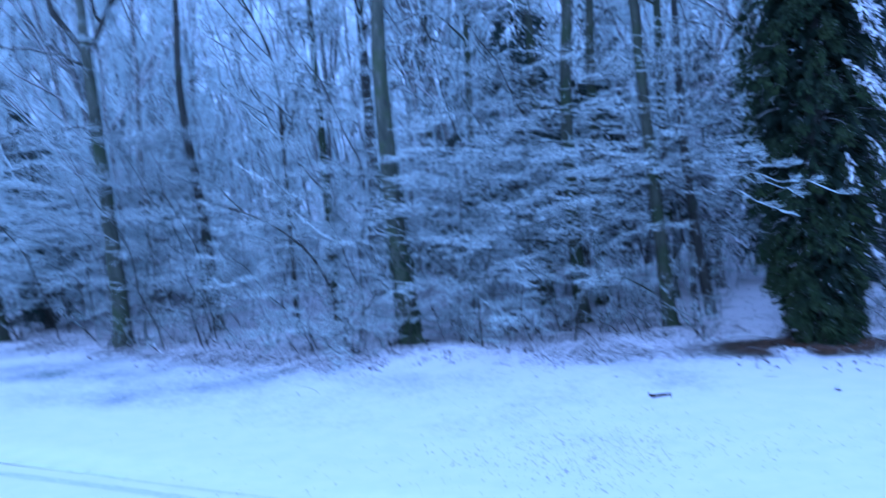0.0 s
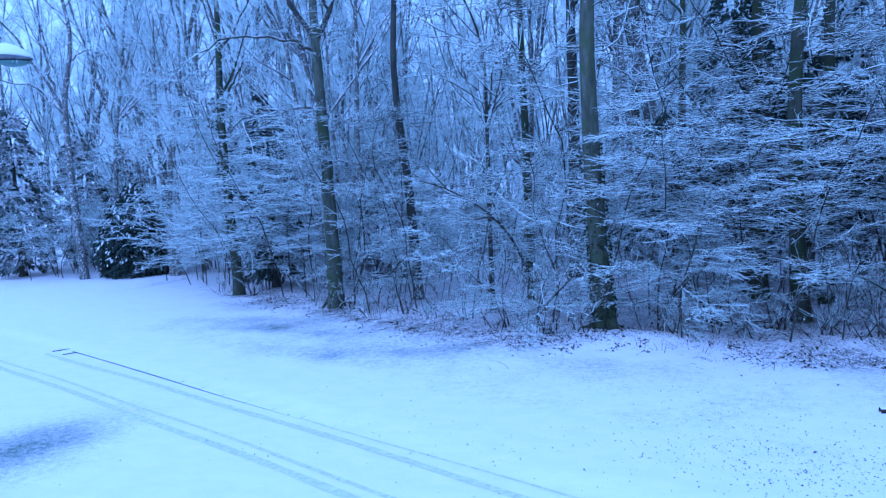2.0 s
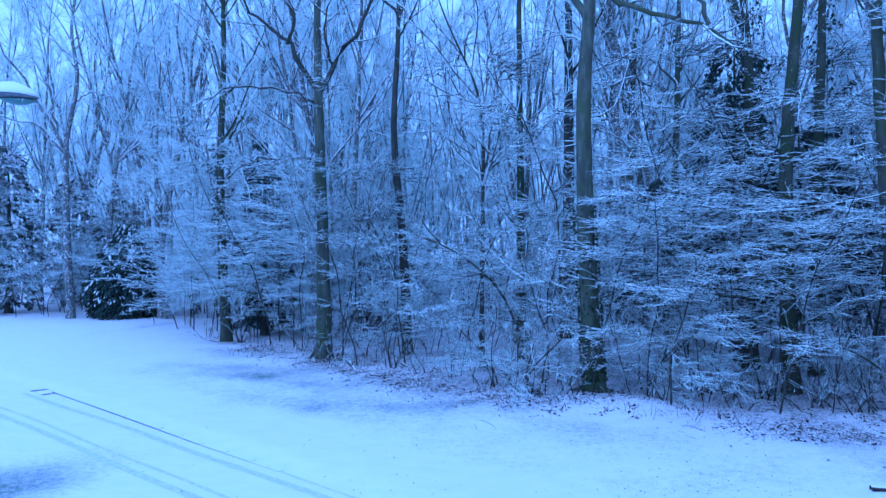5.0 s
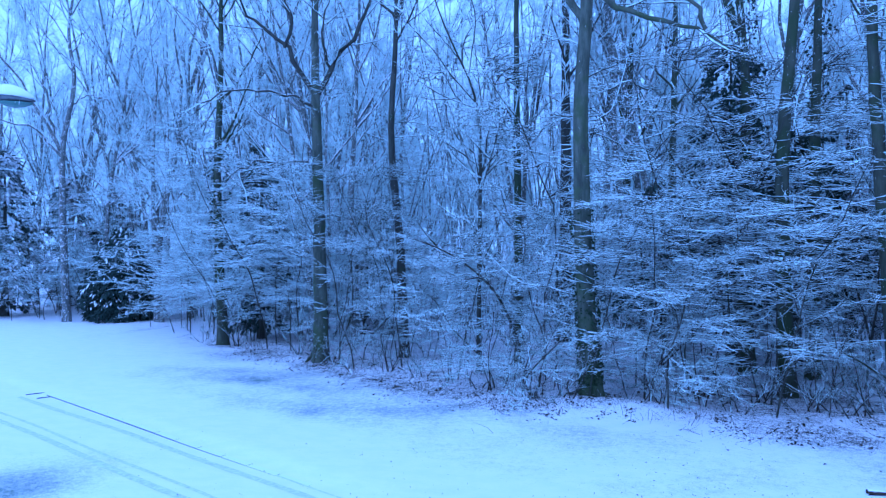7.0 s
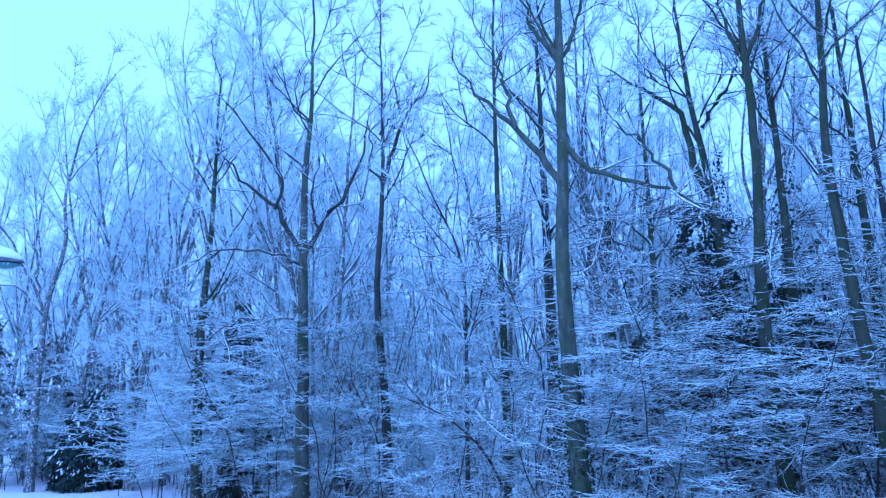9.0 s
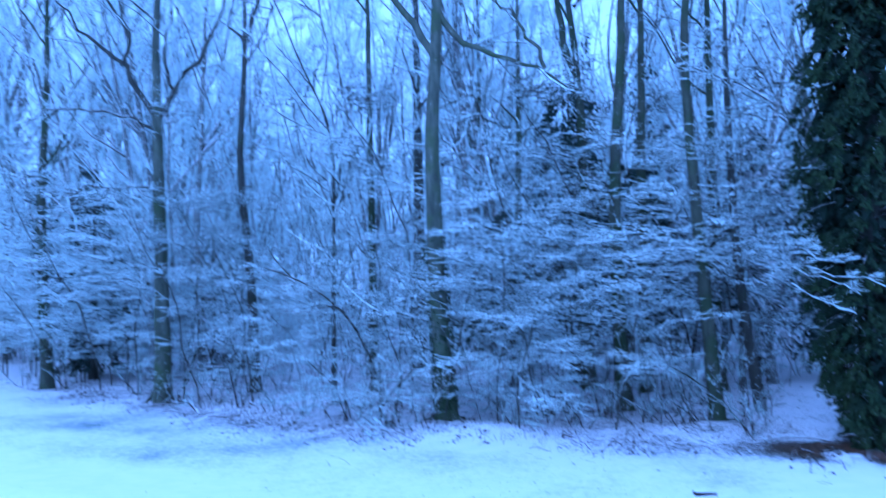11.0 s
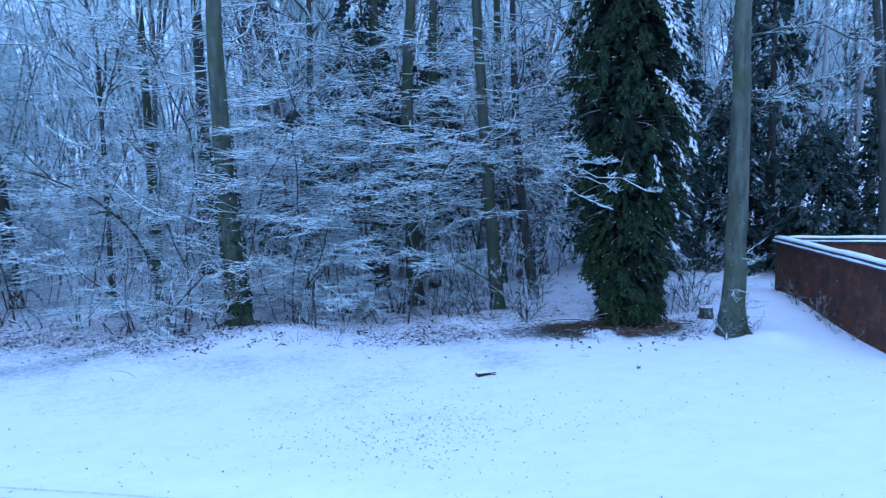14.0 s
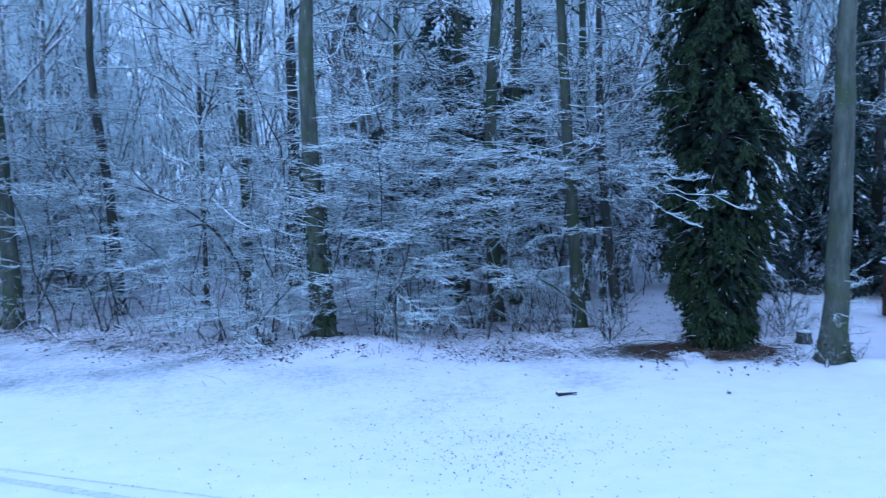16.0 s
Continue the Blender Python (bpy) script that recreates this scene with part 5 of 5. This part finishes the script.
def ribbon(name, x0, x1, shift, width, label, seed):
    """A wheel track: a shallow pressed strip that follows the kerb's line."""
    r = np.random.default_rng(seed)
    xs = np.linspace(x0, x1, 90)
    ys = kerb_y(xs) - shift + 0.03 * np.sin(xs * 0.9 + seed)
    tang = unit(np.c_[np.gradient(xs), np.gradient(ys)])
    nor = np.c_[-tang[:, 1], tang[:, 0]]
    w = width * (0.85 + 0.3 * r.random(90))[:, None] / 2
    a, b = np.c_[xs, ys] + nor * w, np.c_[xs, ys] - nor * w
    v = np.concatenate([np.c_[a, np.full(90, 0.005)], np.c_[b, np.full(90, 0.005)]])
    i = np.arange(89)
    ob = mesh_object(name, v, np.stack([i, i + 90, i + 91, i + 1], -1), M_TRACK)
    return tagged(ob, label, "tyre track", "", "structure")


def track_material():
    n = Nodes("pressed_snow")
    col = n.mix(n.ramp(n.noise(9.0, 5, 0.7), 0.3, 0.7), (0.56, 0.58, 0.61), (0.8, 0.82, 0.85))
    return n.done(col, 0.6, n.noise(30.0, 3), 0.4, 0.01)


M_TRACK = track_material()
for k, (x0, x1, shift, width) in enumerate([(-17.6, 6, 0.62, 0.16), (-24, 6, 2.17, 0.17), (-22, -2, 1.8, 0.09), (-8, 6, 0.21, 0.045)]):
    ribbon("tyre_track", x0, x1, shift, width, "grey wheel track pressed into the snowy road", k)

gully = empty("road_gully", pose(-17.12, 16.33, 0.004, 0, 0, 50), "small iron road gully showing through the snow", "drain")
for dx, dy in ((-0.35, 0.4), (-0.12, -0.4)):
    bm = bmesh.new()
    bar(bm, Vector((dx, dy, 0)), Vector((dx + 0.5, dy + 0.02, 0)), 0.055, 0.002, 0.016, 0.005)
    part("grate_bar", bm, M_IRON, gully)


# ---- fallen wood and leaves ----
def fallen(name, x, y, length, radius, turn, label, seed, twigs=6, z=0.0, bend=0.08, twig_bark=None):
    r = np.random.default_rng(seed)
    root = empty(name, pose(x, y, float(ground_height(x, y)) + radius * 0.7 + z, 0, 0, turn), label, "branch")
    p = grow(np.array([[-length / 2, 0, 0]]), [(1, 0, 0)], [length], 8, bend, 0.0, r)
    v, q = tubes(p, taper(1, 9, radius, radius * 0.4), 8)
    mesh_object("stem", v, q, M_WOOD, root)
    if twigs:
        v, f = merge(spray(p, [(twigs, 0.1, 1.0, 0.9, 0.6, length * 0.35, 3, 0.15, 0.1, radius * 0.35, 0.006, 4)], r))
        stuff(mesh_object("twig_growth", v, f, twig_bark or M_BRANCH, root))
    return root


fallen("fallen_branch", 4.1, 13.2, 0.44, 0.06, 4, "short dark lump of rotten branch lying on the snowy lawn", 12, 9, 0.0, 0.03, M_WOOD)
fallen("fallen_branch", 7.4, 12.75, 0.22, 0.035, 50, "small dark stick lying on the snowy lawn", 2, 3)
fallen("fallen_log", -9.6, 22.4, 1.5, 0.1, -42, "fallen snow-lined log among the trees", 3, 2)
fallen("fallen_branch", -7.8, 22.6, 1.1, 0.06, -58, "short snow-topped stick lying on the wood floor", 6, 2)
fallen("fallen_log", -10.2, 26.3, 2.6, 0.09, -35, "leaning broken limb among the trees", 4, 4, 0.7)
fallen("fallen_branch", 3.2, 20.6, 2.4, 0.026, 10, "snow-lined fallen branch arching over the leaf litter", 5, 7, 0.12, 0.24)


for k, (x, y, length, turn, tilt) in enumerate([(7.3, 16.6, 1.5, 150, 0.2), (7.7, 16.3, 1.1, 20, 0.06), (8.0, 16.9, 1.7, 120, 0.35), (7.0, 17.2, 0.9, 60, 0.05), (10.3, 16.0, 0.9, 140, 0.04)]):
    fallen("fallen_branch", x, y, length, 0.022, turn, "broken dark stick lying by the cedar's needle litter", 20 + k, 5, tilt, 0.14)


def leaves(name, n, place, size, colours, label, seed):
    """Curled fallen leaves as one mesh."""
    r = np.random.default_rng(seed)
    x, y = place(r, n)
    z = ground_height(x, y) + 0.012
    ang = r.random(n) * 2 * np.pi
    ln = size * (0.35 + 1.4 * r.random(n) ** 2)
    a = np.c_[np.cos(ang), np.sin(ang), r.normal(0, 0.35, n)] * ln[:, None]
    b = np.c_[-np.sin(ang), np.cos(ang), r.normal(0, 0.35, n)] * ln[:, None] * 0.6
    c = np.c_[x, y, z]
    up = np.array([0, 0, 1.0]) * ln[:, None] * 0.5
    v = np.stack([c - a, c + b + up, c + a, c - b + up, c], 1).reshape(-1, 3)
    i = np.arange(n)[:, None] * 5
    f = np.concatenate([i + np.array(t) for t in ((0, 4, 1), (1, 4, 2), (2, 4, 3), (3, 4, 0))])
    ob = mesh_object(name, v, f, colours, None, "", False)
    return tagged(ob, label, "leaves", "", "stuff")


def leaf_material():
    n = Nodes("dead_leaf")
    col = n.mix(n.coord.outputs["Random Per Island"], (0.016, 0.017, 0.014), (0.05, 0.042, 0.031))
    return n.done(col, 0.8)


M_LEAF = leaf_material()


def at_edge(r, n):
    x = r.uniform(-16, 11, 3 * n)
    y = wood_y(x) + r.normal(0.3, 0.75, 3 * n)
    thick = np.argsort(-value_noise(x, y, 0.7, 61) - 0.6 * value_noise(x, y, 0.25, 62))[:n]
    return x[thick], y[thick]


def on_lawn(r, n):
    x, y = r.uniform(-14, 14, n), r.uniform(6, 18, n)
    keep = (y > kerb_y(x) + 1.0) & (y < wood_y(x)) & (value_noise(x, y, 2.2, 9) > 0.66)
    return np.where(keep, x, 2.0 + r.normal(0, 1, n) * r.choice([0.8, 1.8, 5.5], n)), np.where(keep, y, 10.6 + r.normal(0, 1, n) * r.choice([0.6, 1.1, 2.0], n))


def in_wood(r, n):
    x = r.uniform(-20, 12, n)
    return x, wood_y(x) + np.abs(r.normal(0, 4, n))


leaves("fallen_leaves", 2200, at_edge, 0.031, M_LEAF, "brown dead leaves strewn along the wood's edge", 1)
leaves("fallen_leaves", 2300, on_lawn, 0.0125, M_LEAF, "scattered dark dead leaves on the snowy lawn", 2)
leaves("fallen_leaves", 1800, in_wood, 0.036, M_LEAF, "brown dead leaves on the snowy wood floor", 3)


# ---- the street lamp over the road, its head under a cushion of snow ----
def loft(rings):
    """A closed skin over rings of points, each (k, 3)."""
    rings = np.asarray(rings, float)
    n, k, _ = rings.shape
    v = np.concatenate([rings.reshape(-1, 3), rings[:1].mean(1), rings[-1:].mean(1)])
    i, j = np.arange(n - 1)[:, None] * k, np.arange(k)
    j2 = (j + 1) % k
    q = np.stack([i + j, i + j2, i + k + j2, i + k + j], -1).reshape(-1, 4)
    a = np.stack([j2, j, np.full(k, n * k)], -1)
    b = np.stack([(n - 1) * k + j, (n - 1) * k + j2, np.full(k, n * k + 1)], -1)
    return v, [q, a, b]


def hood(length, widths, low, high, k=14):
    """Rings of a rounded lantern shape along x: half widths, and the heights below and above the seam."""
    rings = []
    a = np.arange(k) * 2 * np.pi / k
    for x, w, lo, hi in zip(np.linspace(0, length, len(widths)), widths, low, high):
        rings.append(np.c_[np.full(k, x), np.cos(a) * w, np.where(np.sin(a) > 0, np.sin(a) * hi, np.sin(a) * lo)])
    return loft(rings)


def road_lamp(x, y, tip, z):
    """A tall post with a curved arm; the lantern's tip hangs over tip, its seam at height z."""
    root = empty("street_lamp", pose(x, y, 0), "tall road lamp with a thick cushion of snow on its lantern", "lamp")
    part("post", lathe([(0.11, -0.2), (0.11, 1.3), (0.075, 1.42), (0.06, z - 0.5), (0.052, z - 0.3)]), M_STEEL, root)
    way = np.array([tip[0] - x, tip[1] - y, 0.0])
    total = np.linalg.norm(way)
    way = way / total
    p = spline([(0, 0, z - 0.4), way * 0.25 + (0, 0, z - 0.08), way * (total - 0.85) + (0, 0, z + 0.04)], 14)
    v, q = tubes(p[None], np.full((1, 14), 0.034), 10)
    mesh_object("arm", v, q, M_STEEL, root)
    turn = pose(*(way * (total - 0.95) + (0, 0, z)), 0, 0, math.degrees(math.atan2(way[1], way[0])))
    body = mesh_object("lantern", *hood(0.95, [0.05, 0.1, 0.15, 0.165, 0.16, 0.13, 0.05], [0.045, 0.05, 0.05, 0.05, 0.05, 0.045, 0.02], [0.05, 0.09, 0.11, 0.115, 0.1, 0.07, 0.02]), M_STEEL, root)
    body.matrix_local = turn
    bowl = mesh_object("bowl", *hood(0.58, [0.06, 0.13, 0.145, 0.14, 0.06], [0.02, 0.085, 0.1, 0.08, 0.015], [0.005, 0.005, 0.005, 0.005, 0.005]), M_BOWL, body, "greenish clear plastic bowl")
    bowl.matrix_local = pose(0.33, 0, -0.052)
    snow = mesh_object("snow_cushion", *hood(0.82, [0.04, 0.12, 0.17, 0.18, 0.18, 0.16, 0.11, 0.03], [0.02] * 8, [0.06, 0.16, 0.2, 0.22, 0.215, 0.18, 0.11, 0.02]), M_SNOW, body, "thick cushion of snow")
    snow.matrix_local = pose(0.12, 0, 0.062)
    return root


M_BOWL = plain_material("lamp_bowl", (0.1, 0.17, 0.15), (0.13, 0.2, 0.18), 10.0, 0.25, 0.0, False)
road_lamp(-13.6, 8.3, (-10.98, 10.38), 7.2)


# ---- falling snow ----
def falling_snow(n):
    r = np.random.default_rng(21)
    az, d = r.uniform(-0.95, 0.95, n), 7 + 15 * r.random(n) ** 0.7
    c = np.c_[np.sin(az) * d, np.cos(az) * d, r.uniform(0.3, 13, n)]
    s = (0.0012 + 0.0022 * r.random(n))[:, None]
    lean = np.array([0.25, 0.0, 1.0])
    a, b, up = np.array([1, 0, 0]) * s, np.array([0, 1, 0]) * s, lean * s * 8.0
    v = np.stack([c + up, c + a, c + b, c - a, c - b, c - up], 1).reshape(-1, 3)
    i = np.arange(n)[:, None] * 6
    f = np.concatenate([i + np.array(t) for t in ((0, 1, 2), (0, 2, 3), (0, 3, 4), (0, 4, 1), (5, 2, 1), (5, 3, 2), (5, 4, 3), (5, 1, 4))])
    ob = mesh_object("falling_snow", v, f, M_SNOW)
    return tagged(ob, "white snowflakes falling through the air", "snow", "", "stuff")


falling_snow(3200)


# ---- thin sticks and dead stalks that stick out of the snow ----
def brushwood(n):
    r = np.random.default_rng(41)
    x = r.uniform(-18, 10, n)
    y = wood_y(x) + r.normal(1.0, 1.1, n)
    keep = value_noise(x, y, 1.1, 42) > 0.45
    x, y = x[keep], y[keep]
    st = np.c_[x, y, ground_height(x, y) - 0.02]
    flat = r.random(len(x)) < 0.6
    way = np.c_[r.normal(0, 1, (len(x), 2)), np.where(flat, 0.08, 1.3)]
    paths = grow(st, way, r.uniform(0.15, 0.6, len(x)), 3, 0.2, 0.0, r)
    paths[:, 1:, 2] = np.maximum(paths[:, 1:, 2], st[:, None, 2] + 0.03)
    v, q = tubes(paths, taper(len(x), 4, 0.007, 0.003), 3)
    ob = mesh_object("brushwood", v, q, M_WOOD)
    return tagged(ob, "thin dark sticks and dead stalks along the wood's edge", "brushwood", "", "stuff")


brushwood(1500)


# ---- the low stump between the cedar and the beech ----
stump = empty("tree_stump", pose(11.5, 16.3, float(ground_height(11.5, 16.3)) - 0.03, 0, 0, 20), "low dark tree stump capped with snow behind the beech", "stump")
part("stump_body", lathe([(0.27, -0.05), (0.21, 0.06), (0.185, 0.18), (0.175, 0.32)], 12), M_DARK, stump)
part("snow_cap", lathe([(0.165, 0.322), (0.16, 0.34), (0.11, 0.362), (0.03, 0.37)], 12), M_SNOW, stump, "cushion of snow")
